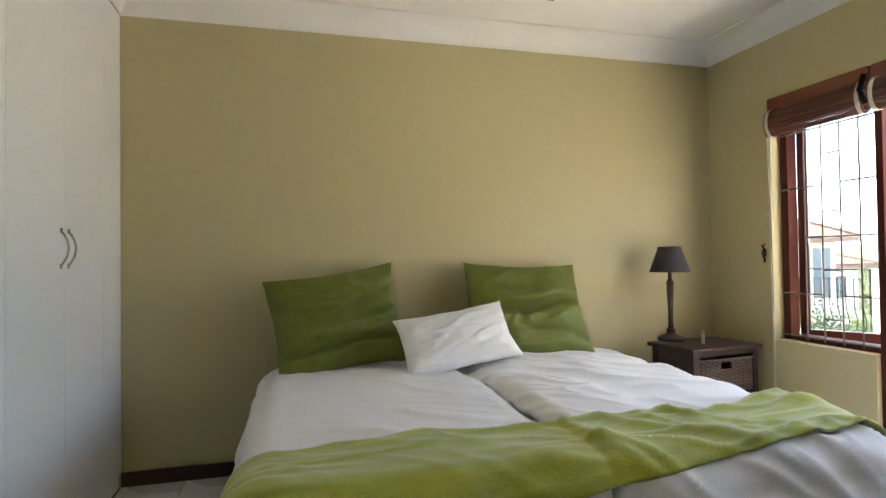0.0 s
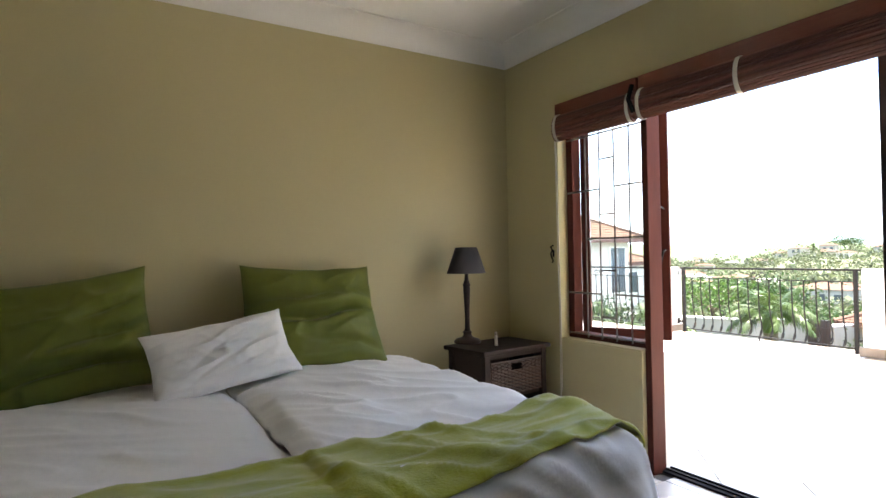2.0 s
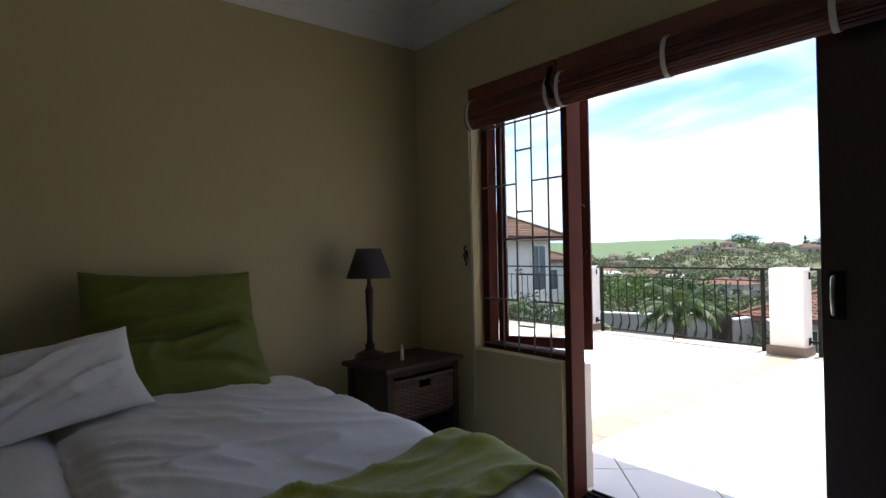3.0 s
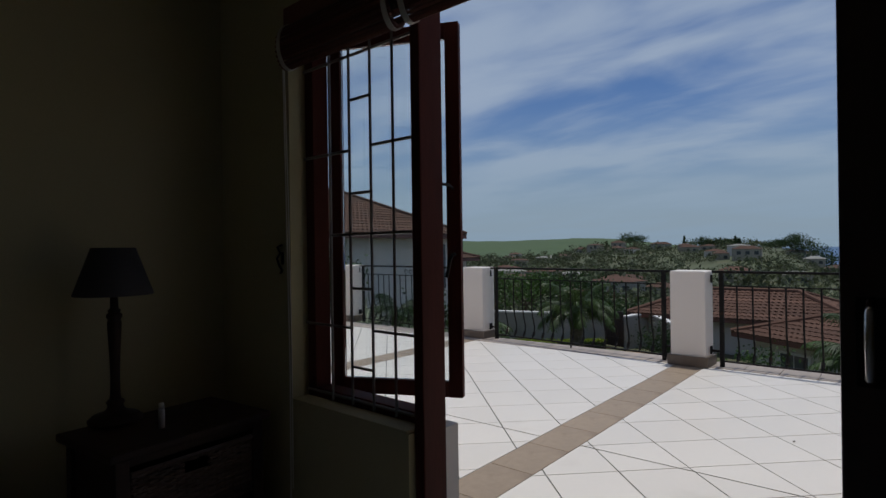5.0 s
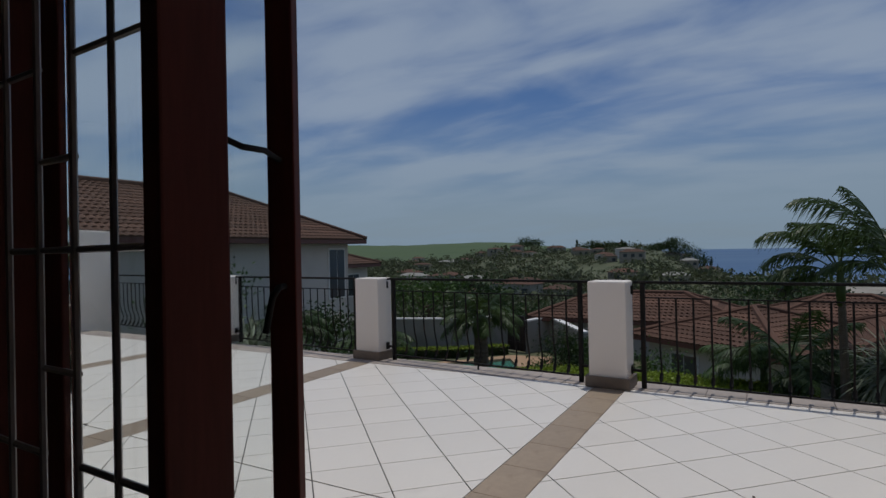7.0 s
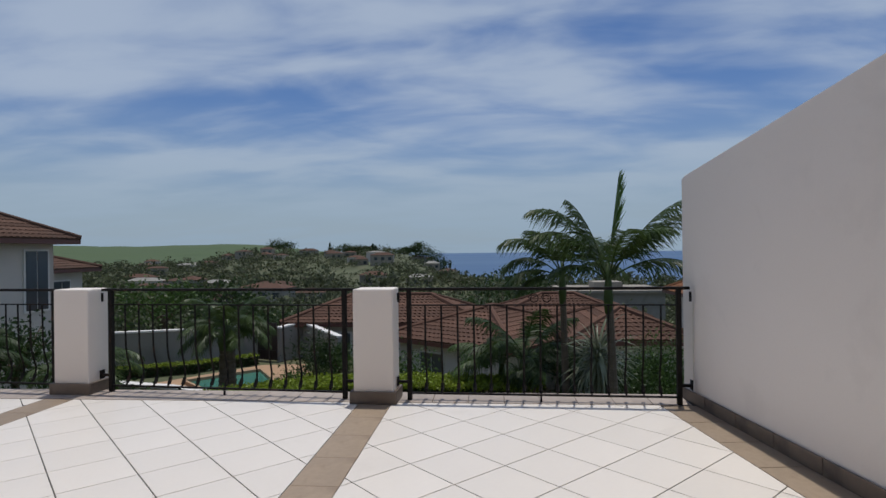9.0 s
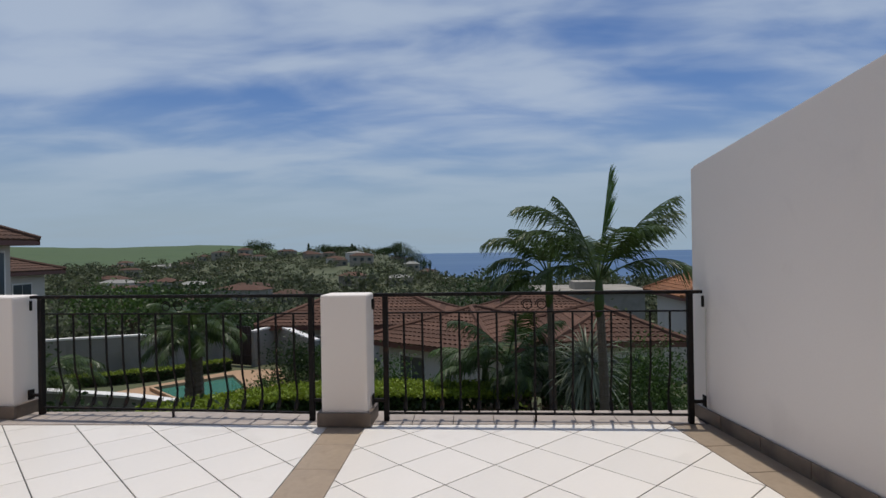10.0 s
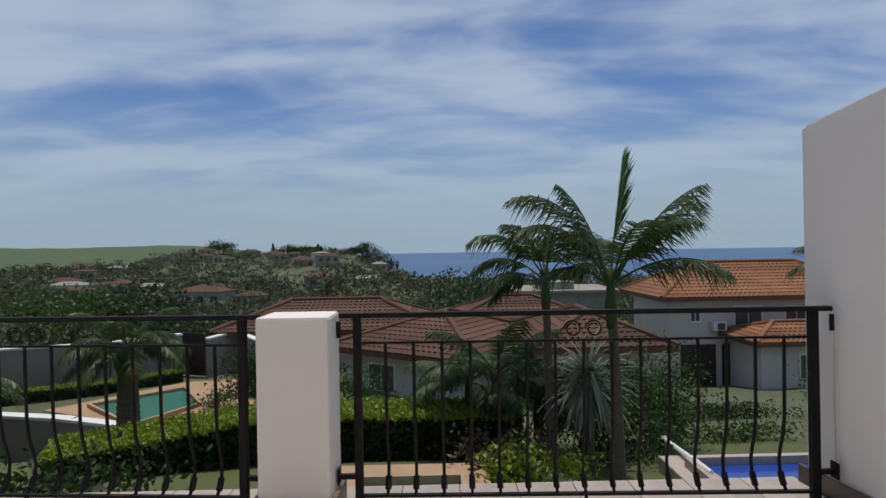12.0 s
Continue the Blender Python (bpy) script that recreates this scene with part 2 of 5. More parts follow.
IRON = material("black_painted_iron", (0.012, 0.010, 0.009), 0.7, 0.3, 60, 0.3, 0.001, spec=0.2, stain=((0.09, 0.04, 0.02), 0.5, 0.6, 0.75, 9))
GRILLE = material("brown_enamelled_steel", (0.16, 0.13, 0.11), 0.35, 0.1, 60, 0.1, 0.0005)
CHROME = material("brushed_nickel", (0.48, 0.47, 0.44), 0.28, 0.06, 80, 0.05, 0.0004, metal=1.0)
LINEN = material("white_cotton_linen", (0.80, 0.78, 0.77), 0.85, 0.02, 11, 0.45, 0.008, large=3, sheen=0.2)
PILLOW_W = material("white_pillow_cotton", (0.82, 0.80, 0.77), 0.85, 0.02, 30, 0.3, 0.003, sheen=0.2)
GREEN = material("moss_green_satin_cotton", (0.112, 0.132, 0.006), 0.6, 0.10, 18, 0.3, 0.003, large=4, sheen=0.08)
LIME = material("lime_green_chenille", (0.33, 0.345, 0.018), 0.9, 0.24, 90, 0.6, 0.004, large=7, sheen=0.5, stretch=(1, 2.2, 1), weave=0)
SHADE = material("dark_grey_brown_shade_fabric", (0.05, 0.043, 0.042), 0.85, 0.1, 200, 0.3, 0.0006, weave=90)
WICKER = material("brown_wicker", (0.085, 0.05, 0.032), 0.6, 0.2, 60, 0.3, 0.001, per_island=0.45)
PLASTIC_W = material("white_plastic", (0.78, 0.75, 0.68), 0.35, 0.03, 60, 0.0)
TILE_IN = material("pale_grey_floor_tile", (0.58, 0.56, 0.53), 0.28, 0.05, 18, 0.05, 0.0006, per_piece=0.04)
GROUT = material("grey_grout", (0.075, 0.07, 0.065), 0.9, 0.15, 150, 0.4, 0.001)
TILE_OUT = material("cream_porcelain_terrace_tile", (0.74, 0.69, 0.625), 0.42, 0.03, 30, 0.12, 0.0008, per_piece=0.025, stain=((0.5, 0.45, 0.39), 0.35, 0.58, 0.8, 2.3))
SLATE = material("brown_slate_tile", (0.315, 0.24, 0.168), 0.5, 0.18, 22, 0.35, 0.003, large=4, per_piece=0.12, stain=((0.21, 0.155, 0.11), 0.6, 0.5, 0.7, 4))
PLINTH = material("brown_slate_skirting", (0.16, 0.12, 0.09), 0.5, 0.16, 22, 0.35, 0.003, large=4, per_piece=0.1, stain=((0.07, 0.055, 0.045), 0.7, 0.5, 0.7, 5))
LEDGE = material("pinkish_grey_ledge_slab", (0.40, 0.335, 0.285), 0.6, 0.12, 26, 0.3, 0.002, large=3, per_piece=0.1, stain=((0.2, 0.17, 0.15), 0.6, 0.55, 0.75, 4))
STUCCO = material("off_white_stucco", (0.80, 0.73, 0.665), 0.75, 0.03, 110, 0.3, 0.002, large=0.8, stain=((0.5, 0.45, 0.40), 0.35, 0.55, 0.8, 1.4))
GLASS = clear_glass("window_glass")

ROOF = material("terracotta_roof_tile", (0.118, 0.064, 0.044), 0.85, 0.2, 12, 0.3, 0.004, spec=0.2, large=0.7, per_island=0.3, stain=((0.10, 0.06, 0.045), 0.6, 0.5, 0.75, 1.1))
ROOF_DARK = material("weathered_brown_roof_tile", (0.105, 0.060, 0.042), 0.85, 0.2, 12, 0.3, 0.004, spec=0.2, large=0.7, per_island=0.3, stain=((0.07, 0.05, 0.04), 0.6, 0.5, 0.75, 1.1))
ROOF_ORANGE = material("orange_terracotta_roof_tile", (0.25, 0.115, 0.058), 0.85, 0.2, 12, 0.3, 0.004, spec=0.2, large=0.7, per_island=0.25, stain=((0.13, 0.07, 0.045), 0.6, 0.5, 0.75, 1.1))
FASCIA = material("red_brown_fascia_paint", (0.13, 0.05, 0.035), 0.5, 0.1, 20, 0.1, 0.001)
HILL_WALL = material("weathered_tan_house_render", (0.30, 0.27, 0.22), 0.85, 0.15, 3, 0.2, 0.01, large=0.3, stain=((0.16, 0.14, 0.11), 0.6, 0.45, 0.7, 0.3))
HOUSE_W = material("cream_house_render", (0.56, 0.52, 0.47), 0.8, 0.05, 30, 0.2, 0.003, large=0.3, stain=((0.33, 0.3, 0.27), 0.4, 0.5, 0.8, 0.5))
HOUSE_G = material("grey_garden_wall_render", (0.27, 0.26, 0.23), 0.85, 0.1, 20, 0.3, 0.004, large=0.4, stain=((0.16, 0.15, 0.12), 0.6, 0.45, 0.75, 0.8))
CAP = material("white_painted_coping", (0.72, 0.7, 0.66), 0.7, 0.05, 20, 0.2, 0.003)
DARKPANE = material("dark_window_pane", (0.06, 0.07, 0.075), 0.12, 0.1, 10, 0.0)
GARAGE = material("dark_garage_door_wood", (0.035, 0.022, 0.02), 0.5, 0.2, 14, 0.2, 0.002)
PAVING = material("tan_garden_paving", (0.40, 0.255, 0.15), 0.8, 0.12, 16, 0.4, 0.005, large=1.2, stain=((0.2, 0.15, 0.1), 0.5, 0.5, 0.7, 1.0))
WATER_G = material("green_pool_water", (0.06, 0.19, 0.145), 0.06, 0.05, 3, 0.15, 0.02, large=0.5)
WATER_B = material("blue_pool_water", (0.02, 0.06, 0.30), 0.06, 0.15, 6, 0.2, 0.02, large=1.2)
SEA = material("sea_water", (0.028, 0.085, 0.19), 0.35, 0.08, 0.02, 0.3, 0.5, large=0.002, spec=0.25)
BARK = material("grey_brown_bark", (0.115, 0.09, 0.065), 0.9, 0.25, 14, 0.8, 0.02, stretch=(1, 1, 3), large=3)
SOIL = material("dark_garden_soil", (0.06, 0.045, 0.03), 0.95, 0.2, 12, 0.6, 0.02)
LAND = material("scrub_and_grass_land", (0.085, 0.098, 0.046), 0.95, 0.3, 1.2, 0.4, 0.08, large=0.06, stain=((0.13, 0.105, 0.06), 0.7, 0.52, 0.7, 0.12))
LAWN = material("lawn_grass", (0.085, 0.10, 0.030), 0.95, 0.22, 30, 0.8, 0.02, large=0.9, stain=((0.13, 0.12, 0.05), 0.5, 0.5, 0.75, 1.1))
FARHILL = material("pale_green_sugar_cane_hill", (0.062, 0.098, 0.034), 0.95, 0.12, 0.12, 0.2, 0.3, large=0.006, stain=((0.05, 0.085, 0.03), 0.8, 0.55, 0.68, 0.012))
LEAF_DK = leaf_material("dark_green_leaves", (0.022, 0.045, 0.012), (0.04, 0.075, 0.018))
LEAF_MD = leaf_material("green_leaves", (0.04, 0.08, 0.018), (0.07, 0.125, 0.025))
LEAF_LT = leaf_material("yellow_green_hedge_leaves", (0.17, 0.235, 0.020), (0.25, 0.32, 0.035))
LEAF_PALM = leaf_material("palm_leaflets", (0.045, 0.075, 0.022), (0.075, 0.115, 0.032), 0.2, 0.4)
LEAF_SPEAR = leaf_material("fresh_green_leaf", (0.10, 0.19, 0.03), (0.13, 0.23, 0.035))
LEAF_YUC = leaf_material("grey_green_sword_leaves", (0.17, 0.195, 0.13), (0.27, 0.295, 0.20), 0.3, 0.45)
LEAF_PURPLE = leaf_material("bronze_shrub_leaves", (0.07, 0.05, 0.03), (0.12, 0.085, 0.05))
# far leaves paled: the distance haze is put into their colour
LEAF_FAR = leaf_material("hazy_far_woodland_leaves", (0.058, 0.076, 0.036), (0.115, 0.125, 0.066), 0.35, 0.7, 0.3)

# ---- the bedroom: structure ----
X0, X1, Y0, Y1, CEILING = 0.21, 4.153, 0.7, 6.01, 2.778
OPEN0, POST0, POST1, WIN1, HEAD, SILL = 2.4, 4.769, 4.811, 5.464, 2.257, 0.69
W1, W2 = 0.16, 0.272

tagged(part("wall_north", boxes((X0 - 0.8, X1 + W2, Y1, Y1 + 0.22, -0.1, 3.0)), PAINT), "khaki painted bedroom wall behind the bed", "wall", kind="structure")
tagged(part("wall_south", boxes((X0 - 0.8, X1 + W2, Y0 - 0.2, Y0, -0.1, 3.0)), PAINT), "plain khaki painted bedroom wall", "wall", kind="structure")
tagged(part("wall_west", boxes((X0 - 0.82, X0 - 0.62, Y0, Y1, -0.1, 3.0)), PAINT), "plain khaki painted wall behind the closet", "wall", kind="structure")
tagged(part("wall_east", boxes(
    (X1, X1 + W1, Y0, OPEN0, -0.1, 3.0),
    (X1, X1 + W1, OPEN0, WIN1, HEAD, 3.0),
    (X1, X1 + 0.035, POST1 - 0.002, WIN1, -0.1, SILL), (X1 + 0.035, X1 + W1, POST1 + 0.001, WIN1, -0.1, SILL),
    (X1, X1 + W1, WIN1, Y1, -0.1, 3.0)), PAINT), "khaki painted bedroom wall with the window and terrace door", "wall", kind="structure")
tagged(part("wall_outside", boxes(
    (X1 + W1, X1 + W2, Y0 - 0.2, OPEN0, -0.3, 3.3),
    (X1 + W1, X1 + W2, OPEN0, WIN1, HEAD, 3.3),
    (X1 + W1, X1 + W2, POST1 + 0.017, WIN1, -0.3, SILL - 0.03),
    (X1 + W1, X1 + W2, WIN1 + 0.24, 15.2, -0.3, 3.3)), STUCCO), "off-white stucco outside wall of the house", "wall", kind="structure")
tagged(part("ceiling", boxes((X0 - 0.62, X1, Y0, Y1, CEILING, CEILING + 0.15)), CEIL), "white painted ceiling", "ceiling", kind="structure")
tagged(part("roof_overhang", boxes((X0 - 1, 5.42, Y0 - 0.4, 15.4, 3.3, 3.42)), STUCCO), "flat eave of the house over the terrace door", "roof", kind="structure")


def cove(run, length, m):
    """A coved cornice: hollow quarter round between wall and ceiling."""
    pts = [(0, 0), (0.006, 0)]
    for k in range(13):
        a = math.pi / 2 * k / 12
        pts.append((0.006 + 0.15 * (1 - math.cos(a)), 0.004 + 0.112 * math.sin(a)))
    pts += [(0.16, 0.124), (0, 0.124)]
    bm = bmesh.new()
    ends = []
    for y in (0, length):
        ends.append([bm.verts.new((p, y, q)) for p, q in pts])
    n = len(pts)
    for k in range(n):
        bm.faces.new((ends[0][k], ends[0][(k + 1) % n], ends[1][(k + 1) % n], ends[1][k]))
    bm.faces.new(ends[0][::-1])
    bm.faces.new(ends[1])
    bmesh.ops.recalc_face_normals(bm, faces=bm.faces)
    bmesh.ops.transform(bm, matrix=m, verts=bm.verts)
    return tagged(part("trim", bm, CEIL), "white coved plaster cornice along the " + run, "cornice", kind="structure")


ZC = CEILING - 0.124
cove("bed wall", X1 - X0, Matrix.Translation((X0, Y1, ZC)) @ Matrix.Rotation(radians(-90), 4, "Z"))
cove("window wall", Y1 - Y0, Matrix.Translation((X1, Y1, ZC)) @ Matrix.Rotation(radians(180), 4, "Z"))
cove("closet front", Y1 - Y0, Matrix.Translation((X0 + 0.004, Y0, ZC)))
cove("far wall", X1 - X0, Matrix.Translation((X1, Y0, ZC)) @ Matrix.Rotation(radians(90), 4, "Z"))


def skirting(bm_rows, label):
    return tagged(part("baseboard", boxes(*bm_rows, bevel=0.004), BASEBOARD), label, "baseboard", kind="structure")


skirting([(X0 + 0.001, X1, Y1 - 0.018, Y1, 0.004, 0.085)], "dark red-brown wooden skirting on the bed wall")
skirting([(X1 - 0.018, X1, POST1, Y1 - 0.018, 0.004, 0.085)], "dark red-brown wooden skirting below the window")
skirting([(X1 - 0.018, X1, Y0, OPEN0, 0.004, 0.085)], "dark red-brown wooden skirting beside the door")

# closet: a run of tall white doors
closet = thing("built_in_closet", "white melamine built-in closet with tall flush doors and bow handles", "closet", (X0, Y0, 0))
part("carcass", boxes((-0.6, -0.022, 0.0, Y1 - Y0, 0.0, ZC)), CLOSET, closet)
part("kickboard", boxes((-0.0215, -0.012, 0.004, Y1 - Y0 - 0.004, 0.0, 0.075)), CLOSET, closet)


def bow_handle():
    bm = bmesh.new()
    pts = [(0, 0, -0.075), (0.012, 0, -0.06), (0.026, 0, -0.035), (0.032, 0, 0), (0.026, 0, 0.035), (0.012, 0, 0.06), (0, 0, 0.075)]
    tube(bm, pts, 0.0048, 8)
    for z in (-0.075, 0.075):
        box(bm, -0.001, 0.006, -0.007, 0.007, z - 0.011, z + 0.011, 0.002)
    return bm


seams = [Y1 - 0.80 - 0.50 * k - Y0 for k in range(-2, 11)]
for k in range(len(seams) - 1):
    a, b = max(seams[k + 1], 0.003), min(seams[k], Y1 - Y0 - 0.004)
    if b - a < 0.1:
        continue
    d = part("closet_door", boxes((-0.02, 0.0, a + 0.0006, b - 0.0006, 0.08, ZC - 0.004), bevel=0.0006), CLOSET, closet)
    if b - a < 0.3:
        continue
    hy = a + 0.04 if k % 2 == 1 else b - 0.04
    part("handle", bow_handle(), CHROME, d, "brushed metal bow handle", True, Matrix.Translation((0.0, hy, 1.315)))

# window and terrace door: frames, leaf, panes
win = thing("window_1", "red-brown varnished wooden window with one casement opened outwards", "window", (X1 + 0.076, POST1, 0), kind="structure")
part("window_frame", boxes((0.0, 0.075, WIN1 - POST1 - 0.055, WIN1 - POST1, SILL + 0.004, HEAD), (0.0, 0.075, 0, WIN1 - POST1 - 0.055, SILL + 0.004, SILL + 0.05), (0.0, 0.075, 0, WIN1 - POST1 - 0.055, HEAD - 0.05, HEAD), bevel=0.004), MAHOGANY, win)
part("window_sill", boxes((-0.08, 0.0, 0.003, WIN1 - POST1 - 0.003, SILL + 0.001, SILL + 0.012), bevel=0.004), PAINT, win)
LW, L0, L1 = 0.557, 0.704, 2.185
leaf = part("casement", boxes((-0.02, 0.02, -LW, -LW + 0.057, L0, L1), (-0.02, 0.02, -0.055, 0.0, L0, L1), (-0.018, 0.018, -LW + 0.057, -0.055, L0, L0 + 0.062), (-0.018, 0.018, -LW + 0.057, -0.055, L1 - 0.06, L1), bevel=0.004), MAHOGANY, win, "open wooden casement", at=Matrix.Translation((0.092, WIN1 - POST1 - 0.045, 0)) @ Matrix.Rotation(radians(28), 4, "Z"))
pane = part("pane", boxes((-0.003, 0.003, -LW + 0.059, -0.057, L0 + 0.064, L1 - 0.062)), GLASS, leaf)
pane.visible_shadow = False
bm = bmesh.new()
tube(bm, [(-0.02, -LW + 0.025, 1.27), (-0.05, -LW + 0.025, 1.27), (-0.06, -LW + 0.035, 1.25), (-0.06, -LW + 0.05, 1.18)], 0.007, 8)
part("handle", bm, IRON, leaf, "dark metal casement handle", True)
bm = bmesh.new()
tube(bm, [(-0.02, -LW + 0.03, 1.53), (-0.10, -LW + 0.03, 1.535), (-0.17, -LW + 0.045, 1.53), (-0.185, -LW + 0.085, 1.55), (-0.20, -LW + 0.105, 1.545)], 0.006, 6)
part("stay", bm, IRON, leaf, "curled dark metal window stay", True)

door = thing("door_1", "red-brown wooden terrace door frame with a dark leaf slid aside", "door", (X1, 0, 0), kind="structure")
part("post", boxes((0.030, 0.140, POST0, POST1, 0.0, HEAD), bevel=0.005), MAHOGANY, door)
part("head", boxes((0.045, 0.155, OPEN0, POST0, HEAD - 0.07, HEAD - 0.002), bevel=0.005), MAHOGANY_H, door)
part("threshold", boxes((0.10, 0.20, OPEN0, POST0 - 0.003, 0.003, 0.016), (0.125, 0.14, OPEN0, POST0 - 0.003, 0.016, 0.026), (0.165, 0.18, OPEN0, POST0 - 0.003, 0.016, 0.026), bevel=0.003), IRON, door, "dark metal sliding track")
sl = part("sliding_leaf", boxes((0.035, 0.08, OPEN0, 3.663, 0.022, HEAD - 0.072), bevel=0.005), DARKDOOR, door, "dark brown wooden sliding door leaf")
bm = boxes((0.029, 0.035, 3.588, 3.638, 1.02, 1.19), bevel=0.003)
part("lock_plate", bm, IRON, sl)
bm = bmesh.new()
tube(bm, [(0.029, 3.613, 1.03), (-0.01, 3.613, 1.045), (-0.018, 3.613, 1.105), (-0.01, 3.613, 1.165), (0.029, 3.613, 1.18)], 0.0085, 8)
part("handle", bm, CHROME, sl, "pale metal pull handle", True)

# burglar bars in the window
bars = thing("burglar_bars", "brown steel burglar bars fixed in the window frame", "window grille", (X1 + 0.046, 0, 0))
G0, G1, G2, G3, GE = 5.40, 5.261, 5.144, 5.027, POST1
GV = 4.912


def rod(a, b, name="bar"):
    bm = bmesh.new()
    tube(bm, [a, b], 0.0058, 6)
    part(name, bm, GRILLE, bars)


for y in (G1, G2, G3, GV):
    rod((0, y, SILL + 0.03), (0, y, 2.18))
for y0, y1, z in ((G0 + 0.03, G2, 1.66), (G2, G3, 1.845), (G2, G3, 1.50), (G2, G3, 1.15), (G2, G3, 0.86), (G3, GE + 0.002, 1.665), (G3, GE + 0.002, 1.003), (G0 + 0.03, G2, 1.003), (G0 + 0.03, GE + 0.002, SILL + 0.048), (G0 + 0.03, GE + 0.002, 2.01), (G1, GE + 0.002, 1.35)):
    rod((0.003, y0, z), (0.003, y1, z))


# roller blinds of bamboo under wooden pelmets
def blind(y0, y1, ties):
    root = thing("roll_up_blind", "red-brown bamboo roll-up blind, rolled up under a wooden pelmet", "blind", (X1, y0, 0), group="blinds of the window wall")
    w = y1 - y0
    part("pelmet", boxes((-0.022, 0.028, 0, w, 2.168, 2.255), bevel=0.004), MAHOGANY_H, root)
    bm = bmesh.new()
    for k in range(26):
        a = 2 * math.pi * k / 26
        cx, cz = -0.022 + 0.042 * math.cos(a), 2.09 + 0.080 * math.sin(a)
        tube(bm, [(cx, 0.012, cz), (cx, w - 0.012, cz)], 0.0062, 5)
    for k in range(11):
        cz = 2.112 + 0.0052 * k
        tube(bm, [(-0.018, 0.012, cz), (-0.018, w - 0.012, cz)], 0.0032, 4)
    tube(bm, [(-0.022, 0.014, 2.09), (-0.022, w - 0.014, 2.09)], 0.040, 16)
    part("rolled_slats", bm, BAMBOO, root, "rolled bamboo slats")
    for y in ties:
        bm = bmesh.new()
        ring = []
        for k in range(25):
            a = 2 * math.pi * k / 24
            p = (-0.022 + 0.050 * math.cos(a), 2.09 + 0.088 * math.sin(a))
            ring.append([bm.verts.new((p[0], y - y0 + s * 0.011, p[1])) for s in (-1, 1)] + [bm.verts.new((-0.022 + 0.0525 * math.cos(a), y - y0 + s * 0.011, 2.09 + 0.0905 * math.sin(a))) for s in (1, -1)])
        for a, b in zip(ring, ring[1:]):
            for j in range(4):
                bm.faces.new((a[j], a[(j + 1) % 4], b[(j + 1) % 4], b[j]))
        part("tie_tape", bm, TAPE, root, "cream cotton tie tape")
    return root


small_blind = blind(4.797, 5.461, (4.825, 5.42))
big_blind = blind(3.1, 4.78, (4.75, 4.185, 3.58))
bm = bmesh.new()
tube(bm, [(-0.06, -0.006, 2.2), (-0.085, 0.0, 2.12), (-0.05, -0.004, 2.05)], 0.014, 6)
part("cord_cleat", bm, IRON, small_blind, "dark metal cord lock")
bm = bmesh.new()
tube(bm, [(-0.03, 0.652, 2.1), (-0.018, 0.652, 1.5), (-0.014, 0.648, 0.9), (-0.02, 0.642, 0.35)], 0.0026, 5)
tube(bm, [(-0.03, 0.66, 2.1), (-0.02, 0.662, 1.4), (-0.016, 0.658, 0.8), (-0.024, 0.652, 0.3)], 0.0026, 5)
part("pull_cord", bm, TAPE, small_blind, "thin cream pull cords")

hook = thing("wall_hook", "small curled black iron tie-back hook on the wall", "hook", (X1, 5.52, 1.262))
bm = bmesh.new()
tube(bm, [(-0.002, 0.0, 0.055), (-0.022, 0.004, 0.045), (-0.012, 0, 0.02), (-0.03, -0.004, 0.0), (-0.018, -0.002, -0.03), (-0.004, 0, -0.05), (-0.012, 0.003, -0.062)], 0.0055, 6)
part("curl", bm, IRON, hook, smooth=True)
part("back_plate", boxes((-0.004, 0.0, -0.008, 0.008, -0.025, 0.025), bevel=0.001), IRON, hook)

# ceiling fan at rest
fan = thing("ceiling_fan", "dark brown ceiling fan with four blades", "ceiling fan", (2.24, 4.07, CEILING), rz=79)
part("rod", lathe([(0.055, -0.05), (0.06, 0.0), (0.02, -0.001)][::-1], 16), DARKDOOR, fan)
part("stem", lathe([(0.012, -0.30), (0.012, -0.04)], 10), DARKDOOR, fan)
part("motor", lathe([(0.03, -0.46), (0.09, -0.45), (0.12, -0.41), (0.12, -0.35), (0.08, -0.31), (0.02, -0.29)], 24), DARKDOOR, fan, smooth=True)
for k in range(4):
    bm = boxes((0.17, 0.68, -0.062, 0.062, -0.402, -0.392))
    for v in bm.verts:
        if v.co.x < 0.2:
            v.co.y *= 0.75
    bmesh.ops.bevel(bm, geom=[e for e in bm.edges if abs(e.verts[0].co.z - e.verts[1].co.z) > 0.005], offset=0.035, segments=4, affect="EDGES")
    bl = part("blade", bm, DARKDOOR, fan, at=Matrix.Rotation(radians(90 * k), 4, "Z") @ Matrix.Rotation(radians(9), 4, "X") @ Matrix.Translation((0, 0.062, 0)))
    part("bracket", boxes((0.1, 0.22, -0.018, 0.018, -0.412, -0.404), bevel=0.002), IRON, bl, at=Matrix.Translation((0, 0, 0)))

# ---- the bed ----
BX0, BX1, BY0, BY1, BZ = 0.95, 3.195, 3.955, 5.81, 0.635


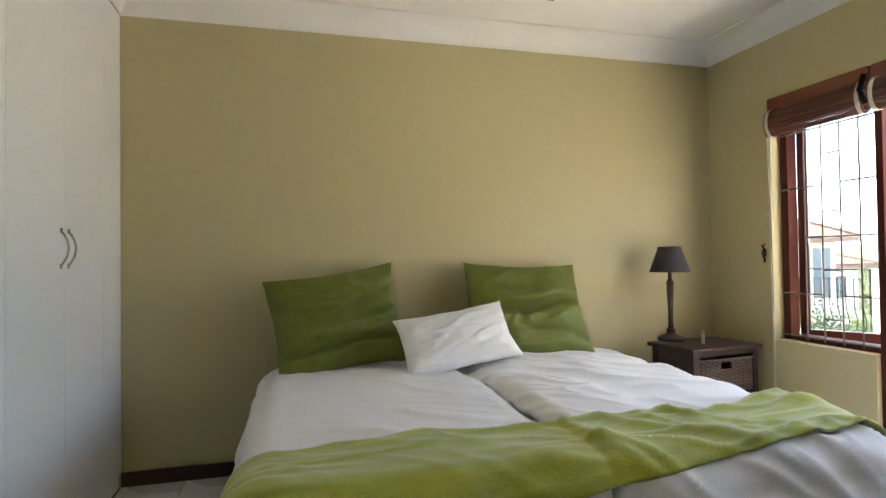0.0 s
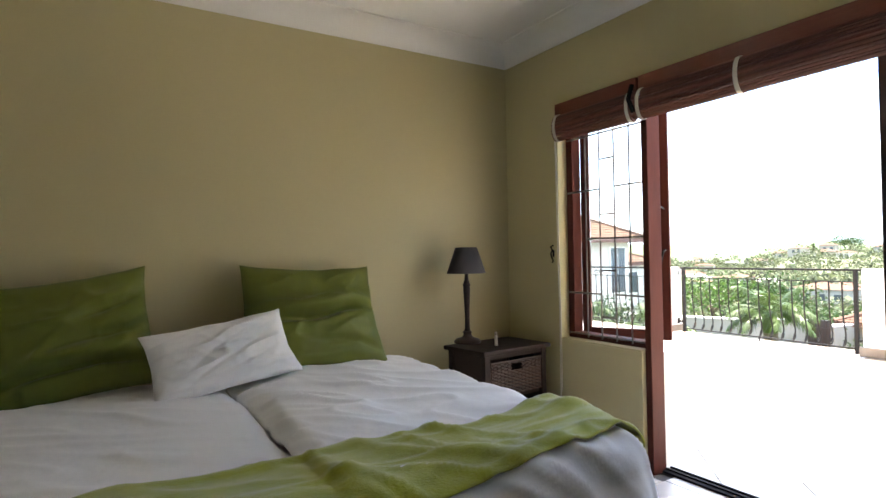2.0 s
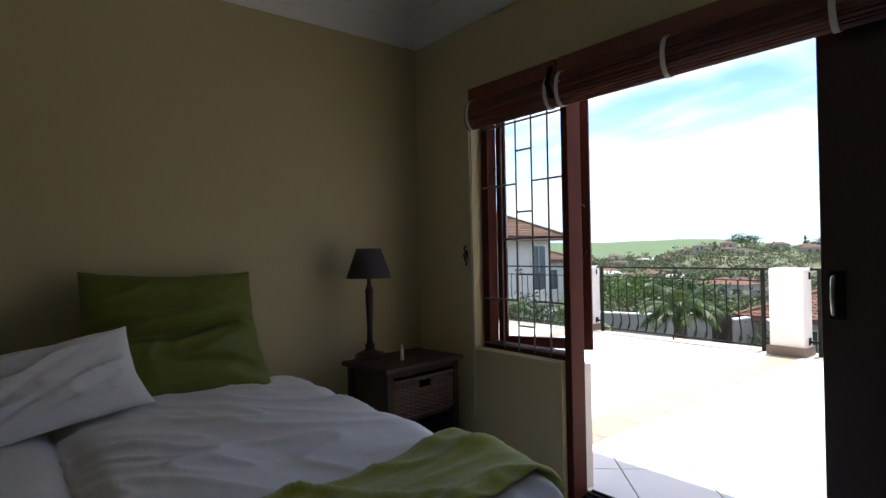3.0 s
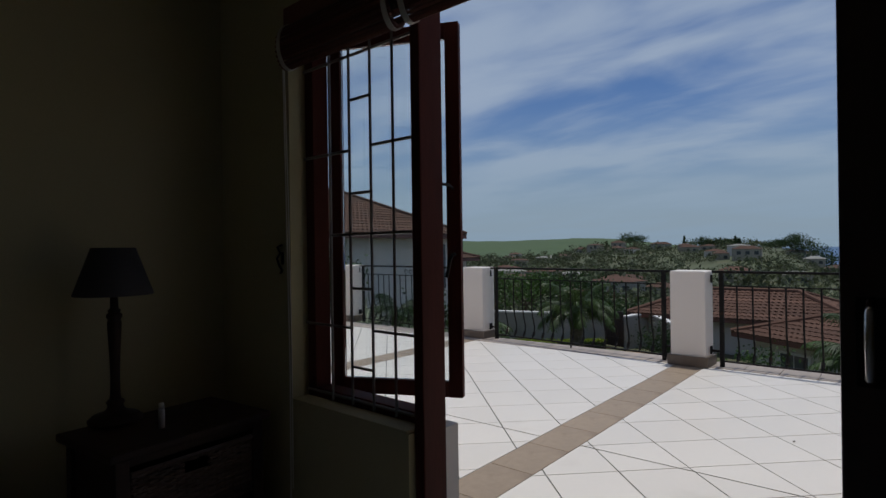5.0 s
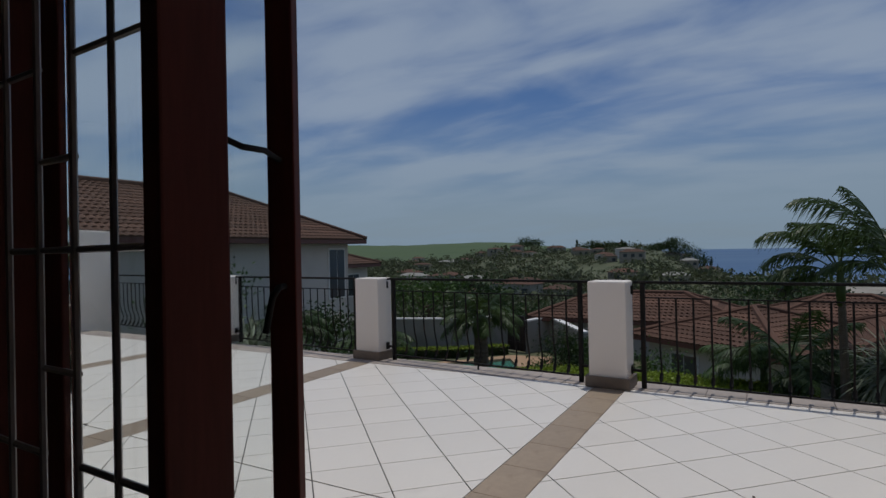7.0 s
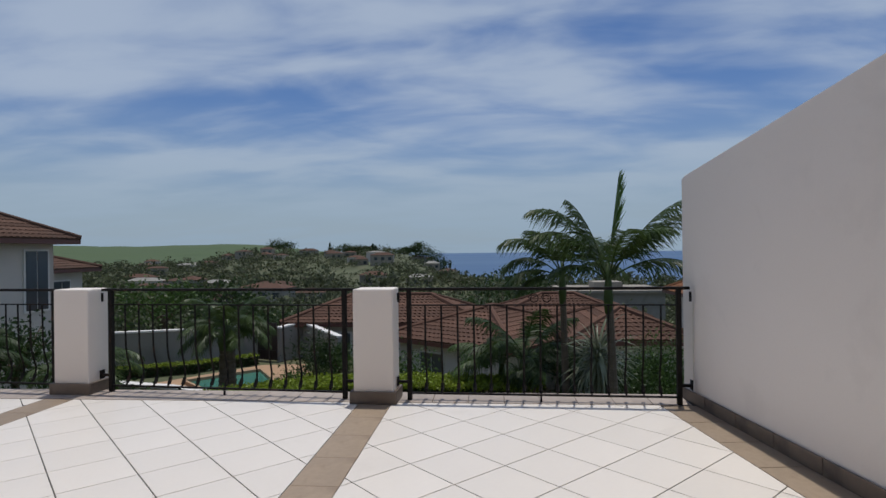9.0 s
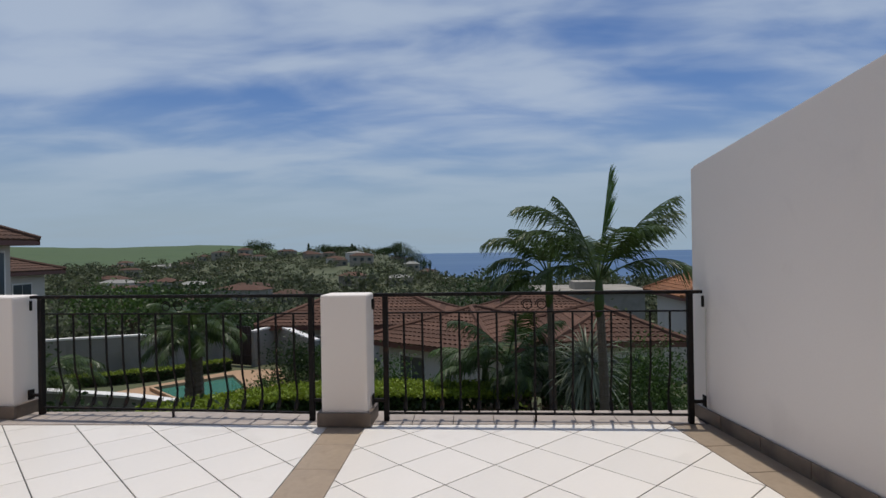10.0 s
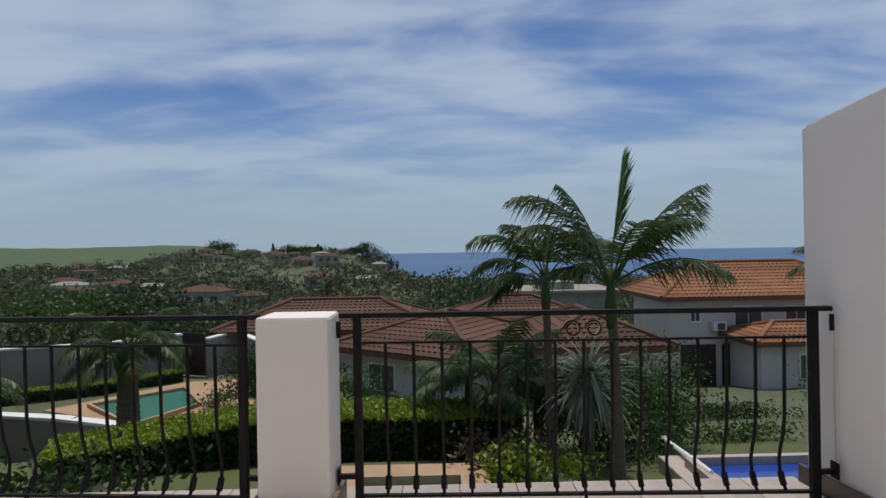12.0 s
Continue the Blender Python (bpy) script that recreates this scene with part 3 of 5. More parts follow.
def bump_height(p, q, dip=1.0):
    """Soft folds of the bedding."""
    v = 0.022 * noise.noise((p * 1.7, q * 1.4, 0.3)) + 0.008 * noise.noise((p * 3.6 + q * 1.5, q * 3.0 - p * 1.9, 4.1))
    right = 1 if p > 2.065 else 0.35
    v += right * 0.022 * (1 - abs(noise.noise((p * 2.4 + q * 2.9, q * 0.9 - p * 0.7, 7.7)))) ** 6
    v += right * 0.017 * (1 - abs(noise.noise((p * 4.4 + q * 5.6, q * 1.3 - p * 1.8, 2.2)))) ** 7
    v += 0.0015 * noise.noise((p * 17, q * 15, 1.0))
    seam = abs(p - 2.065 - 0.02 * math.sin(q * 4))
    v -= dip * 0.042 * max(0, 1 - seam / 0.09) ** 1.6
    v += dip * 0.02 * math.exp(-((p - 2.275) / 0.18) ** 2)
    return v


def bed_surface(p, q, off=0.0, dip=1.0, r=0.13):
    """The outside of the bedding: p and q are metres along the cloth, past the bed's edge they run down its side."""
    cx, cy = min(max(p, BX0 + r), BX1 - r), max(q, BY0 + r)
    ex, ey = p - cx, q - cy
    e = math.hypot(ex, ey)
    h = bump_height(p, q, dip) + off
    if e < 1e-6:
        return Vector((p, q, BZ + h))
    dx, dy = ex / e, ey / e
    a = min(e / r, math.pi / 2)
    rest = max(0.0, e - r * math.pi / 2)
    wave = 0.014 * math.sin((p if abs(dy) > abs(dx) else q) * 9 + 2.5 * noise.noise((p * 2, q * 2, 9))) * min(1, rest / 0.25)
    out = r * math.sin(a) + 0.30 * rest + wave
    z = BZ - r * (1 - math.cos(a)) - 0.94 * rest
    nz, nx = math.cos(a), math.sin(a)
    return Vector((cx + dx * (out + h * nx), cy + dy * (out + h * nx), z + h * nz))


bed = thing("double_bed", "wide bed of two mattresses pushed together", "bed", (0, 0, 0))
part("base", boxes((BX0 + 0.04, 2.06, BY0 + 0.05, BY1, 0.12, 0.34), (2.07, BX1 - 0.04, BY0 + 0.05, BY1, 0.12, 0.34), bevel=0.01), LINEN, bed)
for x in (1.1, 1.95, 2.25, 3.08):
    for y in (BY0 + 0.15, BY1 - 0.12):
        part("leg", boxes((x - 0.03, x + 0.03, y - 0.03, y + 0.03, 0.004, 0.12), bevel=0.004), DARKWOOD, bed)
for a, b in ((BX0 + 0.03, 2.058), (2.072, BX1 - 0.03)):
    part("mattress", boxes((a, b, BY0 + 0.04, BY1, 0.345, 0.535), bevel=0.05), LINEN, bed)

for name, a, b, label in (("duvet", BX0 - 0.36, 2.064, "rumpled white cotton duvet on the bed"), ("duvet", 2.066, BX1 + 0.42, "rumpled white cotton duvet with deep folds on the bed")):
    bm = sheet(lambda u, v, a=a, b=b: bed_surface(a + (b - a) * u, BY0 - 0.40 + (BY1 - BY0 + 0.40) * v), 110, 150)
    ob = part(name, bm, LINEN, None, smooth=True)
    tagged(ob, label, "duvet", "duvets on the bed")
    md = ob.modifiers.new("thickness", "SOLIDIFY")
    md.thickness, md.offset = 0.022, -1


def throw_point(u, v):
    p = BX0 - 0.40 + (BX1 - BX0 + 0.44) * u
    mid = 4.13 + 0.05 * (p - BX0) + 0.03 * math.sin(p * 2.1)
    wdt = 0.40 + 0.03 * math.sin(p * 3.7 + 1)
    q = mid + wdt * (v - 0.5) + 0.012 * noise.noise((p * 6, v * 3, 3))
    fold = 0.011 * (1 - abs(noise.noise((p * 1.6, v * 5.5, 5.5)))) ** 3 + 0.003 * noise.noise((p * 3, v * 9, 8))
    return bed_surface(p, q, 0.012 + fold, 0.06)


bm = sheet(throw_point, 150, 46)
ob = part("throw", bm, LIME, None, smooth=True)
tagged(ob, "lime green chenille throw draped across the foot of the bed", "throw")
md = ob.modifiers.new("thickness", "SOLIDIFY")
md.thickness, md.offset = 0.008, 1
for end in (0.0, 1.0):
    bm = bmesh.new()
    for k in range(70):
        v = (k + 0.5) / 70
        a = throw_point(end, v)
        b = throw_point(min(1, max(0, end + (0.004 if end == 0 else -0.004))), v)
        d = (a - b).normalized()
        j = Vector((random.uniform(-0.3, 0.3), random.uniform(-0.3, 0.3), -0.2))
        tube(bm, [a, a + 0.02 * (d + 0.5 * j), a + 0.035 * (d + j)], 0.0022, 4)
    part("fringe", bm, LIME, ob, "short lime green fringe")


def pillow_shape(w, h, t, seed, wrinkle, creases=(), flare=0.0):
    """A stuffed pillow standing in the xz plane, its middle at the origin."""
    bm = bmesh.new()
    n = 60
    for side in (-1, 1):
        vs = []
        for j in range(n + 1):
            row = []
            for i in range(n + 1):
                u, v = 2 * i / n - 1, 2 * j / n - 1
                pinch_u, pinch_v = 1 - 0.07 * (1 - v * v) * abs(u), 1 - 0.08 * (1 - u * u) * abs(v)
                x, z = w / 2 * u * pinch_u * (1 - flare * v), h / 2 * v * pinch_v
                f = (max(0, 1 - abs(u) ** 2.6) * max(0, 1 - abs(v) ** 2.6)) ** 0.55
                k = (1 - abs(noise.noise((u * 0.8 + v * 0.9 + seed, v * 2.1 - u * 1.0, seed)))) ** 9 + 0.6 * (1 - abs(noise.noise((u * 2.2 - v * 1.2 + seed, v * 2.4 + u * 1.5, seed + 3)))) ** 9
                k2 = 0.5 * noise.noise((u * 2.2 + seed, v * 2.2, seed * 2))
                deep = 0.0
                for cv, slope, depth, cu in creases:
                    # a sagging fold: a sharp furrow below a soft overhanging roll
                    q = v - cv - slope * u - 0.05 * math.sin(4 * u + seed) - 0.03 * noise.noise((u * 3, seed, 1))
                    reach = max(0.0, min(1.0, 1.25 - abs(u - cu) / 0.9))
                    deep += depth * reach * (math.exp(-((q - 0.17) / 0.14) ** 2) - 1.6 * math.exp(-(q / 0.07) ** 2))
                y = side * (t / 2 * f + wrinkle * f * (0.9 * k + 0.35 * k2) * 1.3 + f * deep + 0.003)
                row.append(bm.verts.new((x + 0.012 * k2 * (1 - f), y + 0.01 * noise.noise((u * 3, v * 3, seed)), z + 0.008 * k2 * (1 - f))))
            vs.append(row)
        for j in range(n):
            for i in range(n):
                q = (vs[j][i], vs[j][i + 1], vs[j + 1][i + 1], vs[j + 1][i])
                bm.faces.new(q if side < 0 else q[::-1])
    bmesh.ops.remove_doubles(bm, verts=bm.verts, dist=0.005)
    return bm


def pillow(label, at, w, h, t, seed, wrinkle, mat, lean, roll, yaw=0, creases=(), flare=0.0):
    ob = part("pillow", pillow_shape(w, h, t, seed, wrinkle, creases, flare), mat, None, smooth=True, at=Matrix.Translation(at) @ Matrix.Rotation(radians(yaw), 4, "Z") @ Matrix.Rotation(radians(-lean), 4, "X") @ Matrix.Rotation(radians(-roll), 4, "Y"))
    return tagged(ob, label, "pillow", "pillows at the head of the bed")


pillow("moss green satin pillow leaning on the wall, slumped to one corner", (1.39, 5.785, 0.905), 0.75, 0.61, 0.16, 1.7, 0.014, GREEN, 24, 8, creases=((-0.55, 0.05, 0.045, 0.0), (0.1, 0.5, 0.03, 0.9), (-0.2, 0.25, 0.03, 0.9)), flare=-0.02)
pillow("moss green satin pillow leaning on the wall beside the lamp", (2.56, 5.785, 0.928), 0.81, 0.62, 0.15, 5.2, 0.012, GREEN, 24, -2, creases=((0.0, 0.10, 0.055, 0.1), (-0.45, -0.3, 0.02, 0.6)), flare=0.06)
pillow("white cotton pillow propped between the green ones", (2.035, 5.53, 0.80), 0.68, 0.36, 0.13, 9.1, 0.013, PILLOW_W, 32, 9, creases=((-0.25, 0.9, 0.006, -0.3), (0.2, 1.1, 0.005, 0.2), (-0.55, 0.6, 0.006, 0.3)), flare=0.02)

# ---- nightstand and what stands on it ----
stand = thing("nightstand", "dark-stained wooden nightstand with a wicker drawer basket", "nightstand", (3.734, 5.612, 0), rz=6)
TW, TD, TH = 0.292, 0.20, 0.68
part("tabletop", boxes((-TW, TW, -TD, TD, TH - 0.028, TH), bevel=0.008), DARKWOOD, stand)
for sx in (-1, 1):
    for sy in (-1, 1):
        part("leg", boxes((sx * 0.246 - 0.022, sx * 0.246 + 0.022, sy * 0.158 - 0.02, sy * 0.158 + 0.02, 0.004, TH - 0.028), bevel=0.004), DARKWOOD, stand)
    part("side_panel", boxes((sx * 0.246 - 0.008, sx * 0.246 + 0.008, -0.138, 0.138, 0.10, TH - 0.028)), DARKWOOD, stand)
part("back_panel", boxes((-0.224, 0.224, 0.145, 0.157, 0.10, TH - 0.028)), DARKWOOD, stand)
part("shelf", boxes((-0.224, 0.224, -0.15, 0.144, 0.12, 0.14)), DARKWOOD, stand)
part("shelf", boxes((-0.224, 0.224, -0.15, 0.144, 0.365, 0.385)), DARKWOOD, stand)
part("rail", boxes((-0.224, 0.224, -0.172, -0.152, TH - 0.058, TH - 0.028), bevel=0.003), DARKWOOD, stand)


def wicker(x0, x1, z0, z1, slot):
    """Woven strands over upright stakes, with a hand hole."""
    bm = bmesh.new()
    rows = int((z1 - z0) / 0.0105)
    for j in range(rows):
        z = z0 + 0.005 + 0.0105 * j
        spans = [(x0, x1)]
        if slot and z1 - 0.062 < z < z1 - 0.022:
            spans = [(x0, -0.045), (0.045, x1)]
        for a, b in spans:
            n = max(3, int((b - a) / 0.016))
            tube(bm, [(a + (b - a) * i / n, -0.172 + 0.006 * math.sin(math.pi * ((a + (b - a) * i / n) / 0.03 + j)), z + random.uniform(-0.0012, 0.0012)) for i in range(n + 1)], 0.0052, 5)
    return bm


for z0, z1 in ((0.392, 0.60),):
    bk = part("drawer_basket", boxes((-0.218, 0.218, -0.15, 0.13, z0, z0 + 0.01), (-0.218, 0.218, -0.16, -0.15, z0, z1 - 0.065)), WICKER, stand, "brown woven wicker drawer")
    part("weave", wicker(-0.218, 0.218, z0, z1, True), WICKER, bk)
    bm = bmesh.new()
    tube(bm, [(-0.22, -0.172, z1 - 0.004), (0.22, -0.172, z1 - 0.004)], 0.009, 6)
    part("rim", bm, WICKER, bk)

lamp = thing("table_lamp", "dark turned-wood table lamp with a black-brown tapered shade", "lamp", (3.61, 5.775, TH))
part("base", lathe([(0.001, 0.0), (0.088, 0.0), (0.09, 0.012), (0.075, 0.026), (0.04, 0.036), (0.028, 0.05), (0.026, 0.062), (0.032, 0.07), (0.024, 0.08)], 28), DARKWOOD, lamp, smooth=True)
part("stem", lathe([(0.02, 0.08), (0.017, 0.1), (0.0155, 0.16), (0.018, 0.24), (0.0225, 0.33), (0.0235, 0.36), (0.02, 0.372), (0.026, 0.378), (0.026, 0.39), (0.018, 0.396), (0.022, 0.404), (0.014, 0.412), (0.012, 0.46)], 24), DARKWOOD, lamp, smooth=True)
bm = bmesh.new()
seg = 40
rings = []
for r, z in ((0.128, 0.46), (0.131, 0.462), (0.072, 0.632), (0.069, 0.632), (0.126, 0.464)):
    rings.append([bm.verts.new((r * math.cos(2 * math.pi * k / seg), r * math.sin(2 * math.pi * k / seg), z)) for k in range(seg)])
for a, b in zip(rings, rings[1:]):
    for k in range(seg):
        bm.faces.new((a[k], a[(k + 1) % seg], b[(k + 1) % seg], b[k]))
part("shade", bm, SHADE, lamp, "black-brown fabric shade", True)
bm = bmesh.new()
for k in range(3):
    a = 2 * math.pi * k / 3
    tube(bm, [(0, 0, 0.56), (0.076 * math.cos(a), 0.076 * math.sin(a), 0.615)], 0.002, 4)
tube(bm, [(0, 0, 0.45), (0, 0, 0.565)], 0.009, 8)
part("fitting", bm, IRON, lamp)

candle = thing("lighter", "small white cylinder standing on the nightstand", "lighter", (3.685, 5.56, TH))
part("body", lathe([(0.001, 0), (0.0105, 0.0), (0.0105, 0.062), (0.009, 0.066), (0.001, 0.066)], 14), PLASTIC_W, candle, smooth=True)
part("cap", lathe([(0.001, 0.066), (0.0095, 0.066), (0.0095, 0.085), (0.001, 0.088)], 14), TAPE, candle, smooth=True)

# ---- terrace ----
TX0, TX1, TY0, TY1 = X1 + W2, 9.14, 2.765, 15.2
JOINT = 6.18
tagged(part("terrace_slab", boxes((X1 - 0.4, 9.49, TY0 - 0.75, TY1 + 0.2, -0.35, -0.0085)), GROUT), "grout bed and edge of the terrace", "terrace", kind="structure")
terrace = bpy.data.objects["terrace_slab"]
# the paving is laid a little askew to the house
PAVE_TURN = 0.032
terrace.matrix_basis = Matrix.Translation((9.05, 5.36, 0)) @ Matrix.Rotation(PAVE_TURN, 4, "Z") @ Matrix.Translation((-9.05, -5.36, 0))


def wall_with_slope(x0, x1, y0, y1, z_near, z_far, m=0.02, turn=0.0):
    bm = bmesh.new()
    box(bm, x0, x1, y0, y1, -0.35, 1.0)
    for v in bm.verts:
        if v.co.z > 0.5:
            v.co.z = z_near if v.co.x < (x0 + x1) / 2 else z_far
        v.co.y += turn * (v.co.x - x1)
    bmesh.ops.bevel(bm, geom=list(bm.edges), offset=m, segments=3, affect="EDGES")
    return bm


tagged(part("wall_terrace_right", wall_with_slope(TX0, 9.49, TY0 - 0.22, TY0, 2.80, 1.99, turn=0.162), STUCCO), "off-white stucco screen wall with a gently sloping top", "wall", kind="structure")
tagged(part("wall_terrace_left", wall_with_slope(TX0, 9.75, TY1, TY1 + 0.22, 2.0, 1.85), STUCCO), "off-white stucco screen wall at the end of the terrace", "wall", kind="structure")


def pillar(x, y, label):
    root = thing("terrace_pillar", label, "pillar", (x, y, 0), group="pillars of the terrace railing")
    bm = boxes((0.0, 0.28, -0.165, 0.20, 0.0, 1.018), bevel=0.018)
    part("shaft", bm, STUCCO, root)
    for r in ((-0.028, -0.001, -0.193, 0.228, 0.004, 0.112), (0.0, 0.28, -0.193, -0.166, 0.004, 0.112), (0.0, 0.28, 0.201, 0.228, 0.004, 0.112)):
        part("skirting_tile", boxes(r, bevel=0.004), PLINTH, root, "brown slate skirting tile")
    return root


PILLARS = [(9.085, 5.505), (9.20, 8.52), (9.33, 11.55)]
for x, y in PILLARS:
    pillar(x, y, "off-white stucco railing pillar with a brown slate skirting")


def railing(a, b, label):
    """Wrought iron balustrade from a to b: double top rail, bellied bars, end posts."""
    a, b = Vector((*a, 0)), Vector((*b, 0))
    d = (b - a).normalized()
    out = Vector((d.y, -d.x, 0))
    if out.x < 0:
        out = -out
    length = (b - a).length
    root = thing("balustrade", label, "railing", (0, 0, 0), group="railings of the terrace")

    def at(s, o, z):
        return a + d * s + out * o + Vector((0, 0, z))

    def bar(name, rows, r=0.006, seg=6):
        bm = bmesh.new()
        tube(bm, rows, r, seg)
        return part(name, bm, IRON, root, smooth=False)

    def flat(name, s0, s1, z0, z1, t):
        bm = bmesh.new()
        box(bm, s0, s1, -t, t, z0, z1, 0.002, Matrix.Translation(a) @ Matrix.Rotation(math.atan2(d.y, d.x), 4, "Z"))
        return part(name, bm, IRON, root)

    flat("handrail", -0.09, length + 0.09, 0.993, 1.018, 0.022)
    flat("upper_rail", 0, length, 0.855, 0.867, 0.008)
    flat("lower_rail", 0, length, 0.058, 0.074, 0.012)
    for s in (0, length):
        flat("post", s - 0.02, s + 0.02, 0.0, 0.993, 0.02)
    flat("foot", length / 2 - 0.008, length / 2 + 0.008, 0.0, 0.058, 0.008)
    for s in (-0.1, length):
        flat("wall_bracket", s + 0.0, s + 0.1, 0.155, 0.18, 0.012)
        flat("bracket_plate", s - 0.006 if s < 0 else s + 0.10, s + 0.004 if s < 0 else s + 0.11, 0.13, 0.215, 0.03)
        bm = bmesh.new()
        e = s + 0.002 if s < 0 else s + 0.098
        tube(bm, [at(e, 0, 0.975), at(e, 0, 0.945), at(e, 0, 0.93), at(e, 0, 0.915), at(e, 0, 0.89)], 0.012, 6)
        part("finial", bm, IRON, root)
    n = round(length / 0.146)
    prof = [(0, 0.86), (0.003, 0.66), (0.008, 0.46), (0.022, 0.36), (0.048, 0.28), (0.064, 0.215), (0.058, 0.155), (0.032, 0.10), (0.0, 0.066)]
    scroll = n // 2
    for k in range(1, n):
        s = length * k / n
        ob = bar("baluster", [at(s, o, z) for o, z in prof], 0.009, 6)
        bm = bmesh.new()
        tube(bm, [at(s, 0.054, 0.148), at(s, 0.046, 0.128), at(s, 0.036, 0.108), at(s, 0.022, 0.09)], 0.017, 6)
        part("knuckle", bm, IRON, ob)
    for off in (-0.055, 0.055):
        bm = bmesh.new()
        tube(bm, [at(length / 2 + off + 0.045 * (1 - 0.018 * k) * math.cos(2 * math.pi * k / 18), 0, 0.92 + 0.045 * (1 - 0.018 * k) * math.sin(2 * math.pi * k / 18)) for k in range(26)], 0.0045, 5)
        part("scroll", bm, IRON, root)
    return root


railing((9.24, 2.87), (9.235, 5.22), "black wrought iron balustrade between the screen wall and a pillar")
railing((9.225, 5.82), (9.33, 8.21), "black wrought iron balustrade with bellied bars between two pillars")
railing((9.34, 8.83), (9.46, 11.24), "black wrought iron balustrade with bellied bars between two pillars")
railing((9.47, 11.86), (9.62, 15.05), "black wrought iron balustrade running to the end wall of the terrace")

cable = thing("cable", "thin pale cable down the screen wall by the railing", "cable", (0, 0, 0))
bm = bmesh.new()
tube(bm, [(9.27, TY0 - 0.025, 0.88), (9.275, TY0 - 0.022, 0.5), (9.27, TY0 - 0.023, 0.2), (9.275, TY0 - 0.002, 0.125)], 0.004, 5)
part("wire", bm, TAPE, cable)

tagged(part("wall_base", boxes((X0 - 0.8, X1 + 0.25, Y0 - 0.2, 15.4, -6.0, -0.36), (X1 + 0.25, 9.40, TY0 - 0.55, TY1 + 0.2, -6.0, -0.36)), STUCCO), "off-white storey under the bedroom and terrace", "wall", kind="structure")

# ---- land, sea and sky line ----
CX, CY = 6.3, 4.75
# the land and gardens lie a little turned to the house
SITE = Matrix.Translation((CX, CY - 0.07, 0)) @ Matrix.Rotation(radians(1.9), 4, "Z") @ Matrix.Translation((-CX, -CY, 0))


def step01(a, b, x):
    k = min(1.0, max(0.0, (x - a) / (b - a)))
    return k * k * (3 - 2 * k)


def land_z(x, y):
    """Height of the ground: garden slope, valley, a built-up hill, cane hills, the drop to the sea."""
    dx, dy = x - CX, y - CY
    r = math.hypot(dx, dy)
    th = math.atan2(dy, dx)
    a = math.tan(th) if abs(th) < 1.2 else (3 if th > 0 else -3)
    s = max(dx, 0.55 * r)
    z = -1.6 - 0.185 * max(0.0, min(s, 30) - 6.0)
    z -= 5.0 * step01(30, 110, r)
    yard = step01(16.8, 18.2, x) * step01(8.4, 10.0, y + 0.35 * (x - 16)) * (1 - step01(31, 36, x))
    z = z * (1 - yard) - 3.62 * yard
    if r > 60:
        crest = 10.2 * step01(-0.10, 0.10, a) * (1 - 0.62 * step01(0.40, 0.62, a))
        crest *= 1 + 0.10 * noise.noise((a * 9, 0.4, 2.0))
        z += crest * step01(90, 360, r) * (1 - step01(380, 640, r))
        far = (36 + 6 * math.sin(a * 7)) * step01(0.18, 0.5, a) * (1 - 0.2 * step01(0.85, 1.3, a))
        z += far * step01(560, 1500, r) * (1 - 0.5 * step01(1600, 4000, r))
        z -= 26 * (1 - step01(0.02, 0.16, a)) * step01(170, 330, r)
        z -= 26 * step01(380, 560, r) * (1 - step01(0.14, 0.24, a))
        z += 1.5 * noise.noise((x * 0.02, y * 0.02, 0)) * step01(60, 200, r)
    else:
        z += 0.08 * noise.noise((x * 0.5, y * 0.5, 3))
    return min(z, -1.5) if r < 12 else z


radii = [0.0] + [4.0 * 1.063 ** k for k in range(117)]
n_az = 260
verts, faces = [], []
for r in radii:
    for k in range(n_az):
        th = 2 * math.pi * k / n_az
        x, y = CX + r * math.cos(th), CY + r * math.sin(th)
        verts.append((x, y, land_z(x, y)))
for j in range(len(radii) - 1):
    for k in range(n_az):
        k2 = (k + 1) % n_az
        faces.append((j * n_az + k, (j + 1) * n_az + k, (j + 1) * n_az + k2, j * n_az + k2))
me = bpy.data.meshes.new("ground")
me.from_pydata(verts, [], faces)
me.materials.append(LAND)
me.materials.append(LAWN)
me.materials.append(FARHILL)
for p in me.polygons:
    c = p.center
    r = math.hypot(c.x - CX, c.y - CY)
    p.material_index = 1 if r < 13 else (2 if r > 620 else 0)
    p.use_smooth = True
ground = new("ground", me)
ground.matrix_basis = SITE
tagged(ground, "sloping gardens, wooded valley and green hills", "ground", kind="structure")

verts, faces = [], []
sea_r = [120 * 1.045 ** k for k in range(85)]
sea_r[-1] = 4850
for r in sea_r:
    for k in range(161):
        th = radians(-100 + 120 * k / 160)
        verts.append((CX + r * math.cos(th), CY + r * math.sin(th), -24.0))
for j in range(len(sea_r) - 1):
    for k in range(160):
        faces.append((j * 161 + k, (j + 1) * 161 + k, (j + 1) * 161 + k + 1, j * 161 + k + 1))
me = bpy.data.meshes.new("water")
me.from_pydata(verts, [], faces)
me.materials.append(SEA)
sea_sheet = new("water", me)
sea_sheet.matrix_basis = SITE
tagged(sea_sheet, "blue sea reaching the horizon", "sea", kind="structure")


# ---- plants ----
rng = np.random.default_rng(7)


def blades(name, quads, mat, parent=None, label=""):
    """One mesh of many leaves; quads: N x 4 x 3."""
    q = np.asarray(quads, dtype=float)
    me = bpy.data.meshes.new(name)
    n = len(q)
    me.from_pydata(q.reshape(-1, 3).tolist(), [], np.arange(4 * n).reshape(-1, 4).tolist())
    me.materials.append(mat)
    ob = new(name, me)
    if parent is not None:
        ob.parent = parent
    else:
        ob.matrix_basis = SITE
    if label:
        tagged(ob, label)
    return ob


